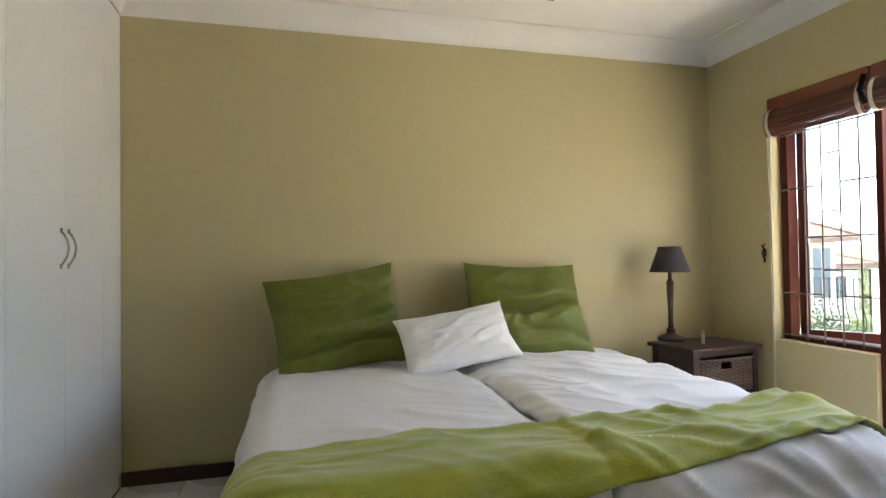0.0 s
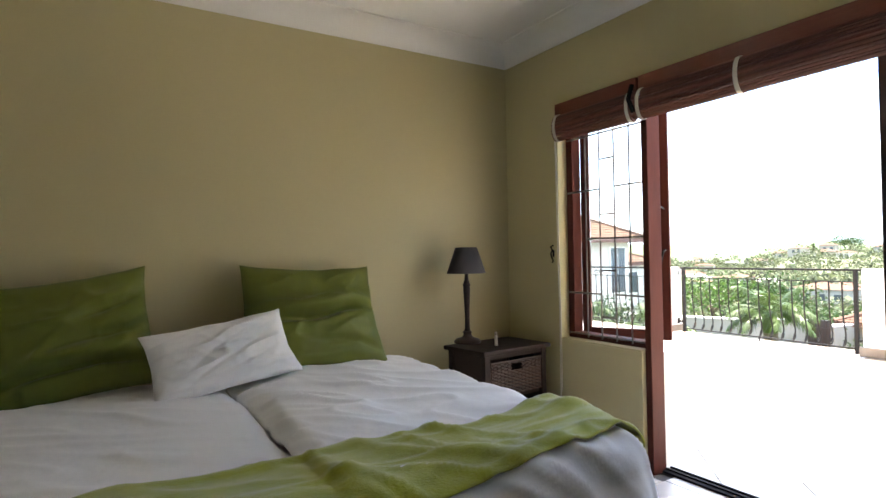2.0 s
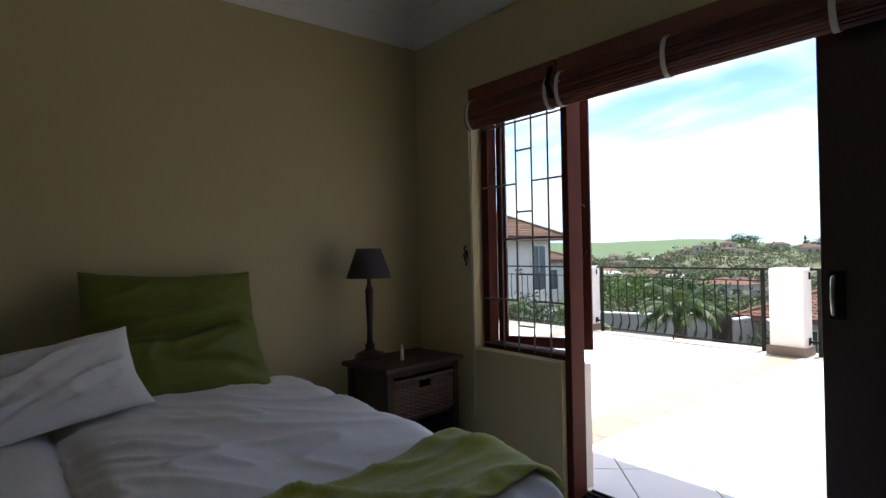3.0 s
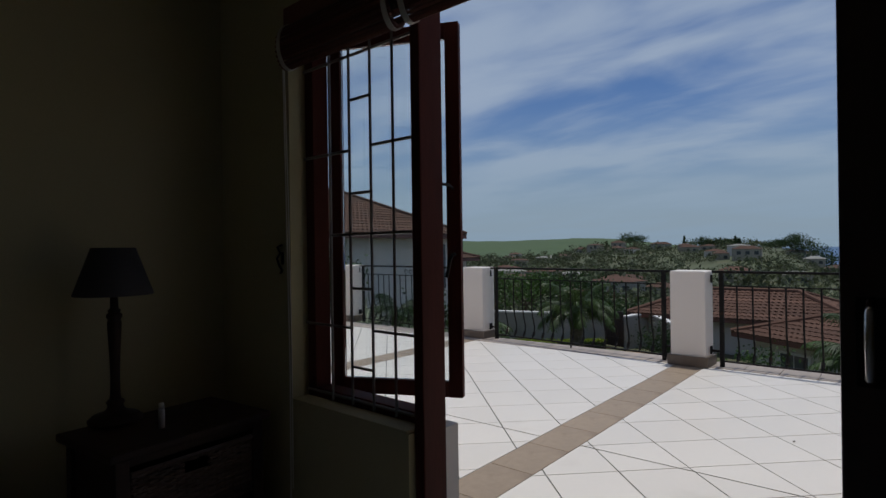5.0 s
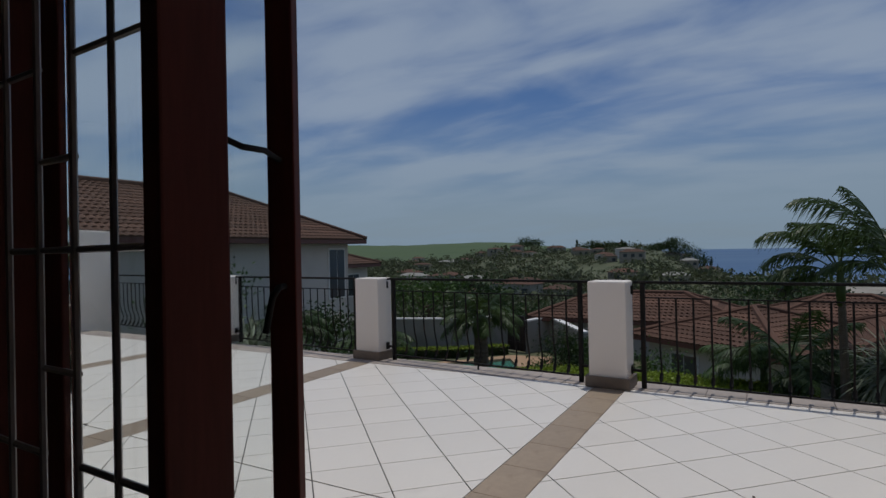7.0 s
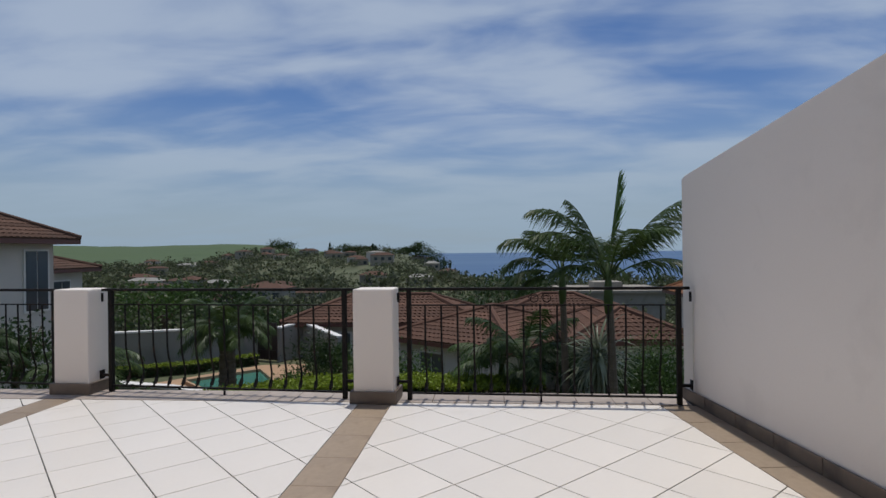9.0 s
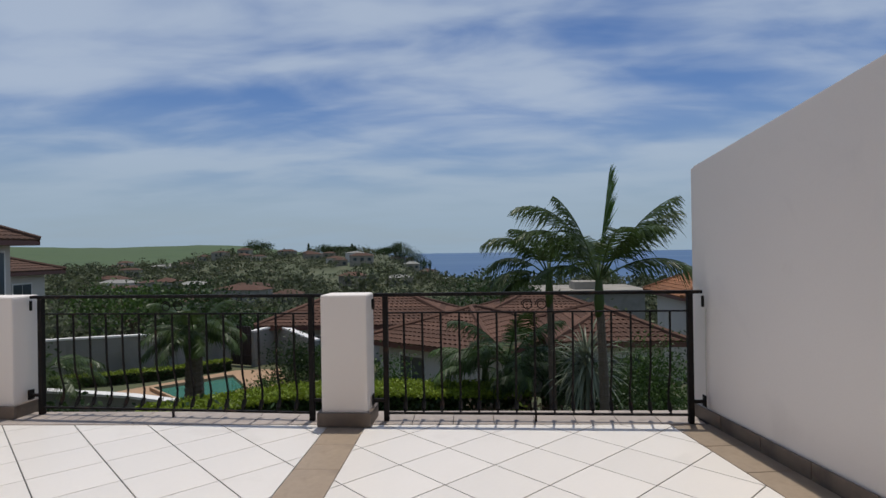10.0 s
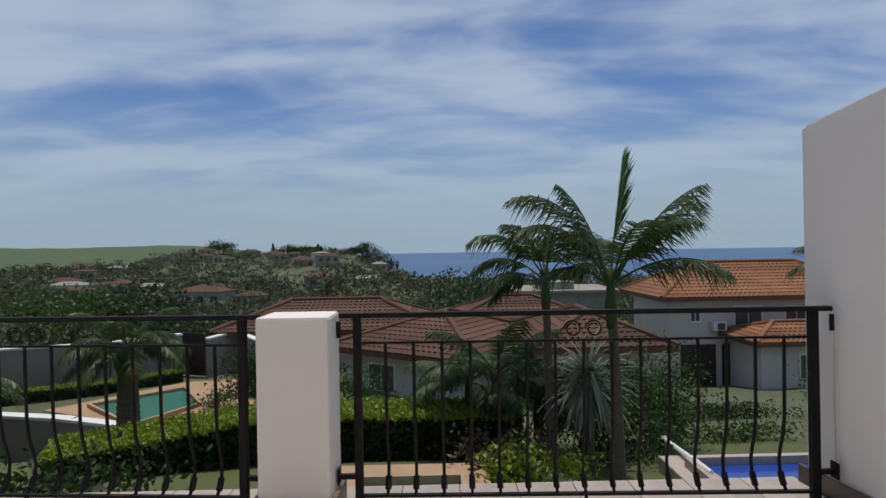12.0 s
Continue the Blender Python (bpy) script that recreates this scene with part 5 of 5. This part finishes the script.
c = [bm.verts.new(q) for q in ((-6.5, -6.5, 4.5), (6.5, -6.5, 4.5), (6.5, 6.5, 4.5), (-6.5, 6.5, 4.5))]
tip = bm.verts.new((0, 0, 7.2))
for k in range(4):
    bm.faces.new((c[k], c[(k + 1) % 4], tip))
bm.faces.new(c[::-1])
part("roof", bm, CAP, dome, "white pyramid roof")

# ---- gardens below the terrace ----


def slab_thing(name, label, category, poly, z, th, mat, kind="structure"):
    ob = part(name, prism(poly, z - th, z, 0.01), mat)
    return tagged(ob, label, category, kind=kind)


def pool(label, poly, z, mat, rim, deck_label):
    root = thing("swimming_pool", label, "swimming pool", (0, 0, 0), group="garden pools")
    cx, cy = sum(p[0] for p in poly) / 4, sum(p[1] for p in poly) / 4
    grow = [(cx + (x - cx) * 1.07, cy + (y - cy) * 1.07) for x, y in poly]
    bm = bmesh.new()
    o = [bm.verts.new((x, y, z + 0.05)) for x, y in grow]
    i = [bm.verts.new((x, y, z + 0.05)) for x, y in poly]
    j = [bm.verts.new((x, y, z - 0.35)) for x, y in poly]
    g = [bm.verts.new((x, y, z - 0.35)) for x, y in grow]
    for k in range(4):
        m = (k + 1) % 4
        bm.faces.new((o[k], o[m], i[m], i[k]))
        bm.faces.new((i[k], i[m], j[m], j[k]))
        bm.faces.new((g[m], g[k], o[k], o[m]))
    bmesh.ops.recalc_face_normals(bm, faces=bm.faces)
    part("coping", bm, rim, root, deck_label)
    part("water", prism(poly, z - 0.3, z - 0.06, 0.001), mat, root, "still pool water")
    return root


slab_thing("pavement_deck", "tan paved pool deck of the neighbour garden", "paving", [(22.0, 12.2), (24.0, 10.3), (28.3, 12.6), (28.0, 14.4), (24.4, 17.4)], -3.57, 0.3, PAVING)
pool("neighbour's green swimming pool in a paved deck", [(22.4, 13.5), (24.5, 12.5), (26.6, 13.9), (24.6, 16.0)], -3.49, WATER_G, PAVING, "tan paved pool edge")


def garden_wall(label, pts, h, th=0.22, mat=HOUSE_G, cap=True):
    root = thing("garden_wall", label, "wall", (0, 0, 0), group="garden walls")
    for a, b in zip(pts, pts[1:]):
        d = Vector((b[0] - a[0], b[1] - a[1], 0))
        ang, ln = math.atan2(d.y, d.x), d.length
        for nm, z0, z1, t, mt in (("wall_panel", -1.5, h, th, mat), ("coping", h, h + 0.07, th + 0.08, CAP)):
            if nm == "coping" and not cap:
                continue
            bm = boxes((0, ln, -t / 2, t / 2, z0, z1))
            for v in bm.verts:
                v.co.z += (b[2] - a[2]) * v.co.x / ln
            part(nm, bm, mt, root, at=Matrix.Translation(a) @ Matrix.Rotation(ang, 4, "Z"))
    return root


garden_wall("grey rendered boundary wall with white coping round the pool garden", [(24.5, 23.5, -3.6), (26.2, 20.4, -3.6), (27.4, 17.0, -3.6), (29.3, 15.2, -3.6)], 1.65)
garden_wall("grey boundary wall with white coping beyond the gate", [(28.9, 14.0, -3.6), (30.2, 13.3, -3.5), (27.6, 10.8, -3.8)], 1.5)
garden_wall("low grey wall with white coping before the pool", [(20.6, 17.5, -3.4), (19.8, 13.8, -3.4), (19.2, 11.4, -3.5)], 0.85)
garden_wall("short white wall beside the garden steps", [(15.3, 3.75, -2.05), (13.4, 3.09, -1.9)], 0.25, 0.2, CAP, False)
gate = thing("garden_gate", "dark wooden garden gate in the boundary wall", "gate", (29.1, 14.6, -3.6), rz=70)
for k in range(7):
    part("board", boxes((-0.55 + 0.16 * k, -0.41 + 0.16 * k, -0.03, 0.03, 0.05, 1.75), bevel=0.006), GARAGE, gate)
part("rail", boxes((-0.56, 0.56, 0.031, 0.07, 0.4, 0.5)), GARAGE, gate)
part("rail", boxes((-0.56, 0.56, 0.031, 0.07, 1.3, 1.4)), GARAGE, gate)

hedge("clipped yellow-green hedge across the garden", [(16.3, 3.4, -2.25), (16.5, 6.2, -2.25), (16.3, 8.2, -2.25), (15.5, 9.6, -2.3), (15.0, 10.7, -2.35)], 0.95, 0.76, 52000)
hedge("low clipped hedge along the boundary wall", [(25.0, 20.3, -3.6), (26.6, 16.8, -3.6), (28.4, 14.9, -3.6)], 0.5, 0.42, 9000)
slab_thing("pavement_patio", "orange-tan paved patio by the small pool", "paving", [(11.9, 4.1), (14.3, 4.1), (14.3, 6.5), (11.9, 6.5)], -1.70, 0.3, PAVING)
pool("small teal plunge pool below the terrace", [(12.4, 4.5), (13.55, 4.5), (13.55, 5.8), (12.4, 5.8)], -1.62, WATER_G, PAVING, "tan paved edge")
slab_thing("pavement_surround", "pale paving round the blue pool", "paving", [(12.9, -3.4), (14.5, -3.4), (14.5, 1.55), (12.9, 1.55)], -1.74, 0.5, LEDGE)
pool("blue tiled pool in the garden", [(13.15, -3.1), (14.05, -3.1), (14.05, 1.2), (13.15, 1.2)], -1.66, WATER_B, LEDGE, "pale stone pool edge")
handrail = thing("pool_slide_rail", "white sloping rail beside the blue pool", "rail", (0, 0, 0))
bm = bmesh.new()
tube(bm, [(15.2, 1.2, -1.72), (13.5, 1.26, -1.6)], 0.035, 8)
part("rail", bm, CAP, handrail)
for q in ((15.1, 1.12), (14.4, 1.15), (13.85, 1.17)):
    bm = bmesh.new()
    tube(bm, [(q[0], q[1], -2.4), (q[0], q[1] + 0.08, -1.66)], 0.022, 6)
    part("support", bm, CAP, handrail)

# palms, yuccas and shrubs
palm("tall feather palm with a ringed trunk and an upright new leaf", (13.45, 2.46, -1.75), (0.0, 0.08), 2.55, 0.075, [(90, 70, 1.85, 1.95), (104, 62, 1.65, 1.9), (75, 76, 1.5, 1.2), (266, 63, 1.75, 0.95), (280, 53, 1.65, 0.8), (255, 36, 1.5, 1.4), (190, 66, 1.4, 1.7), (8, 64, 1.4, 1.7), (228, 62, 1.4, 1.6), (100, 40, 1.1, 1.7)], spear=1.5)
palm("feather palm leaning beside the taller one", (15.0, 3.02, -2.15), (0.0, 0.05), 2.95, 0.072, [(90, 62, 1.5, 2.0), (72, 46, 1.35, 1.9), (100, 32, 1.2, 1.7), (84, 16, 1.0, 1.6), (268, 58, 1.35, 1.7), (250, 40, 1.3, 1.7), (180, 62, 1.3, 1.7), (0, 60, 1.3, 1.7), (130, 68, 1.3, 1.6)])
palm("short fan of palm leaves above the hedge", (16.9, 4.2, -2.4), (0, 0), 1.15, 0.08, [(a, e, 1.3, 1.3) for a, e in ((80, 40), (120, 25), (160, 35), (200, 20), (250, 40), (290, 30), (330, 45), (20, 40), (50, 20))], LEAF_MD)
palm("low dark palm among the shrubs", (16.2, 3.0, -2.3), (0, 0), 0.9, 0.1, [(a, e, 1.25, 1.2) for a, e in ((85, 55), (110, 30), (150, 45), (190, 20), (230, 40), (260, 60), (300, 30), (340, 45), (30, 35))], LEAF_DK)
palm("spreading date palm before the neighbour's pool", (17.2, 10.75, -2.85), (0.0, 0.0), 2.35, 0.22, [(a, e, 1.2, 1.5) for a, e in ((90, 38), (70, 15), (115, 12), (140, 32), (165, 10), (190, 35), (215, 12), (240, 40), (265, 15), (285, 30), (310, 8), (335, 35), (0, 15), (30, 40), (50, 55), (200, 60), (300, 65), (120, 62))], spear=0.0)
palm("feather palm by the terrace corner", (17.8, 14.9, -3.3), (0.1, 0), 1.75, 0.14, [(a, e, 1.5, 1.4) for a, e in ((80, 35), (110, 10), (150, 30), (190, 8), (220, 35), (250, 12), (280, 35), (320, 15), (0, 40), (40, 20), (200, 60), (60, 65))])
palm("palm beside the neighbour house", (17.0, 17.6, -3.2), (0, 0), 2.1, 0.14, [(a, e, 1.6, 1.3) for a, e in ((80, 35), (110, 10), (150, 30), (190, 8), (220, 35), (250, 12), (280, 35), (320, 15), (0, 40), (40, 20), (200, 60))], LEAF_DK)
palm("small palm beside the large house", (22.0, -6.8, -3.6), (0, 0), 4.3, 0.10, [(a, e, 1.5, 1.4) for a, e in ((90, 45), (60, 20), (110, 12), (150, 30), (200, 20), (260, 40), (300, 20), (340, 35))])
sword_plant("large rosette of arching grey-green sword leaves", (15.0, 2.42, -2.2), 1.45, 190, 0.95, LEAF_YUC)
sword_plant("spiky sword-leaved plant below the railing", (13.6, 15.4, -1.9), 0.9, 90, 1.1, LEAF_YUC)
sword_plant("spiky sword-leaved plant by the neighbour house", (14.8, 17.0, -2.2), 1.0, 100, 1.2, LEAF_YUC)
palm("bushy dark palm among the shrubs of the garden", (16.2, 3.75, -2.3), (0, 0), 1.35, 0.09, [(a, e, 1.45, 1.25) for a, e in ((85, 55), (110, 30), (150, 45), (190, 20), (230, 40), (260, 60), (300, 30), (340, 45), (30, 35), (60, 15), (280, 12), (200, 65))], LEAF_DK)
bush("tall dark shrub beside the palms", (16.6, 2.1, -2.35), (0.8, 0.7, 0.7), LEAF_DK, 5000, 0.08)
bush("round dense green shrub beside the palm", (16.9, 0.75, -2.4), (0.8, 0.75, 0.78), LEAF_MD, 7500, 0.075)
bush("dark green shrub by the patio", (15.6, 1.7, -2.2), (0.7, 0.7, 0.45), LEAF_DK, 1500, 0.10)
bush("bronze-leaved shrub by the patio", (14.5, 3.75, -1.95), (0.6, 0.6, 0.34), LEAF_PURPLE, 1300, 0.10)
bush("bright yellow-green shrub by the white wall", (13.9, 3.75, -1.9), (0.4, 0.5, 0.26), LEAF_LT, 1200, 0.09)
bush("bright yellow-green shrub below the terrace", (13.7, 3.05, -1.8), (0.4, 0.35, 0.22), LEAF_LT, 900, 0.08)
bush("small flowering shrub by the blue pool", (17.2, -1.2, -2.4), (0.35, 1.2, 0.16), LEAF_MD, 1100, 0.09)
bush("dark evergreen shrub by the large house", (20.0, -5.6, -3.3), (0.9, 0.8, 0.75), LEAF_MD, 6000, 0.09)
bush("dark evergreen shrub below the large house", (20.6, -2.6, -3.2), (0.5, 1.6, 0.16), LEAF_DK, 2600, 0.08)
bush("dark shrubbery behind the blue pool", (19.0, -6.0, -2.9), (0.9, 1.2, 0.7), LEAF_DK, 3500, 0.10)
bush("green shrub before the villa wall", (21.5, 6.9, -3.3), (0.8, 0.9, 0.7), LEAF_MD, 1800, 0.12)
bush("dark shrub at the foot of the terrace", (12.2, 9.3, -1.8), (0.7, 1.2, 0.4), LEAF_DK, 2000, 0.10)
bush("leafy shrub at the garden corner", (12.0, 11.0, -1.8), (0.8, 1.3, 0.55), LEAF_DK, 2200, 0.10)
bush("dark shrubs beside the pool deck", (25.9, 11.5, -3.6), (0.7, 0.8, 0.75), LEAF_DK, 2200, 0.12)
bush("green shrub on the pool deck edge", (24.4, 12.0, -3.6), (0.5, 0.6, 0.28), LEAF_MD, 900, 0.09)
bush("leafy shrub by the sloping boundary wall", (26.6, 10.5, -3.7), (0.7, 0.7, 0.6), LEAF_MD, 1500, 0.12)
broad_tree("dense dark tree beyond the boundary wall", (33.5, 18.5, -4.8), 4.0, 2.6, LEAF_DK, 2400, 0.24)
broad_tree("leafy green tree beyond the boundary wall", (31.5, 21.0, -4.6), 3.4, 2.2, LEAF_MD, 2200, 0.22)
broad_tree("dark spreading tree beyond the boundary wall", (37.0, 17.0, -5.5), 4.0, 3.0, LEAF_DK, 2400, 0.26)
broad_tree("green tree beside the neighbour house", (14.5, 18.6, -2.6), 3.3, 1.4, LEAF_MD, 1800, 0.16)
broad_tree("dark tree beside the neighbour house", (19.5, 18.3, -3.4), 3.2, 1.5, LEAF_DK, 1800, 0.16)
broad_tree("dark tree between the villas", (40.0, 1.5, -5.8), 5.0, 2.6, LEAF_DK, 2000, 0.24)
broad_tree("dark tree above the villa roofs", (44.0, 3.5, -6.2), 5.2, 3.2, LEAF_DK, 2200, 0.28)

# ---- floor pieces ----
SITE = Matrix.Identity(4)
bm = boxes((X0 - 0.62, X1 + 0.26, Y0, Y1, -0.1, -0.004))
floor = tagged(part("floor", bm, GROUT), "pale grey tiled bedroom floor", "floor", kind="structure")
S = 0.33
full_in = mesh_of("tile", prism([(-S / 2 + 0.002, -S / 2 + 0.002), (S / 2 - 0.002, -S / 2 + 0.002), (S / 2 - 0.002, S / 2 - 0.002), (-S / 2 + 0.002, S / 2 - 0.002)], -0.006, 0.003, 0.0015), TILE_IN)
ny, nx = int((Y1 - Y0) / S), int((X1 + 0.1 - X0) / S)
for j in range(ny + 1):
    for i in range(nx + 1):
        x, y = X0 + (i + 0.5) * S, Y1 - (j + 0.5) * S
        x1 = min(x + S / 2, X1 + (0.099 if OPEN0 < y < POST0 else -0.001))
        y0 = max(y - S / 2, Y0)
        if x1 - x > S / 2 - 0.001 and y - y0 > S / 2 - 0.001:
            shared("tile", full_in, floor, Matrix.Translation((x, y, 0)))
        elif x1 - (x - S / 2) > 0.03 and (y + S / 2) - y0 > 0.03:
            part("tile", prism([(x - S / 2 + 0.002, y0 + 0.002), (x1 - 0.002, y0 + 0.002), (x1 - 0.002, y + S / 2 - 0.002), (x - S / 2 + 0.002, y + S / 2 - 0.002)], -0.006, 0.003, 0.0015), TILE_IN, floor)

H, GAP = 0.3006, 0.005
whole = [(H - GAP, 0), (0, H - GAP), (-H + GAP, 0), (0, -H + GAP)]
full_out = mesh_of("tile", prism(whole, -0.008, 0.0, 0.0015), TILE_OUT)
BANDS = [(5.362, 5.66), (8.38, 8.68), (11.40, 11.70)]
WALL_TURN, BAND_TURN = 0.162 - PAVE_TURN, 0.0


def beyond(poly, x_ref, y_ref, slope, above):
    """The part of a polygon on one side of a slightly turned line."""
    out = []
    sg = 1 if above else -1
    side = [sg * (y - y_ref - slope * (x - x_ref)) for x, y in poly]
    for k in range(len(poly)):
        (xa, ya), (xb, yb), da, db = poly[k - 1], poly[k], side[k - 1], side[k]
        if (da < 0) != (db < 0):
            u = da / (da - db)
            out.append((xa + (xb - xa) * u, ya + (yb - ya) * u))
        if db >= 0:
            out.append((xb, yb))
    return out


# band edges: reference x, y there, turn
RIGHT_EDGE = (9.44, TY0 + 0.31, WALL_TURN)
edges = [RIGHT_EDGE] + [(9.05, v, BAND_TURN if k == 0 else 0.0) for k, b in enumerate(BANDS) for v in b] + [(9.05, TY1, 0.0)]
fields = [(edges[k], edges[k + 1]) for k in range(0, len(edges), 2)]
for field, (low, high) in enumerate(fields):
    AX, AY = ((8.028, 4.701), (8.075, 6.65), (8.02, 9.6), (8.2, 12.6))[field]
    for fx0, fx1 in ((TX0 - 0.09, JOINT - 0.004), (JOINT + 0.004, TX1)):
        for i in range(-16, 8):
            for j in range(-12, 13):
                if (i + j) % 2:
                    continue
                cx, cy = AX + (i + 1) * H, AY + j * H
                poly = clip_poly([(cx + p, cy + q) for p, q in whole], fx0 + 0.002, fx1 - 0.002, low[1] - 0.6, high[1] + 0.6)
                if len(poly) > 2:
                    poly = beyond(poly, low[0], low[1] + 0.002, low[2], True)
                if len(poly) > 2:
                    poly = beyond(poly, high[0], high[1] - 0.002, high[2], False)
                if len(poly) < 3 or area(poly) < 0.0008:
                    continue
                if area(poly) > 0.995 * area(whole):
                    shared("tile", full_out, terrace, Matrix.Translation((cx, cy, 0)))
                else:
                    part("tile", prism(poly, -0.008, 0.0, 0.0012), TILE_OUT, terrace)
band_len = 0.445
band_mesh = mesh_of("band_tile", prism([(0.002, 0.002), (band_len - 0.002, 0.002), (band_len - 0.002, 0.294), (0.002, 0.294)], -0.008, 0.0012, 0.002), SLATE)
for x_ref, b0, turn in [(e[0], e[1], e[2]) for e in edges[1:-1:2]] + [(9.44, TY0 + 0.010, WALL_TURN)]:
    x = TX1 - band_len
    while x > TX0 - 0.05:
        shared("band_tile", band_mesh, terrace, Matrix.Translation((x, b0 + turn * (x - x_ref), 0)) @ Matrix.Rotation(math.atan(turn), 4, "Z"))
        x -= band_len
skirt_mesh = mesh_of("skirting_tile", boxes((0.0015, band_len - 0.0015, 0.001, 0.014, 0.003, 0.105), bevel=0.002), PLINTH)
x = 9.44 - band_len
while x > TX0 - 0.05:
    shared("skirting_tile", skirt_mesh, terrace, Matrix.Translation((x, TY0 + WALL_TURN * (x - 9.44), 0)) @ Matrix.Rotation(math.atan(WALL_TURN), 4, "Z"))
    x -= band_len
ledge_mesh = mesh_of("ledge_slab", prism([(9.142, 0.002), (9.492, 0.002), (9.492, 0.318), (9.142, 0.318)], -0.008, 0.006, 0.003), LEDGE)
y = TY0
while y < TY1 - 0.3:
    shared("ledge_slab", ledge_mesh, terrace, Matrix.Translation((0, y, 0)))
    y += 0.32
# old stain left on one terrace tile
bm = bmesh.new()
ring = [bm.verts.new((7.08 + 0.014 * (1 + 0.35 * math.sin(3 * a)) * math.cos(a), 4.29 + 0.010 * (1 + 0.3 * math.cos(2 * a)) * math.sin(a), 0.0025)) for a in [2 * math.pi * k / 14 for k in range(14)]]
bm.faces.new(ring)
bmesh.ops.recalc_face_normals(bm, faces=bm.faces)
part("stain_spot", bm, SOIL, terrace)
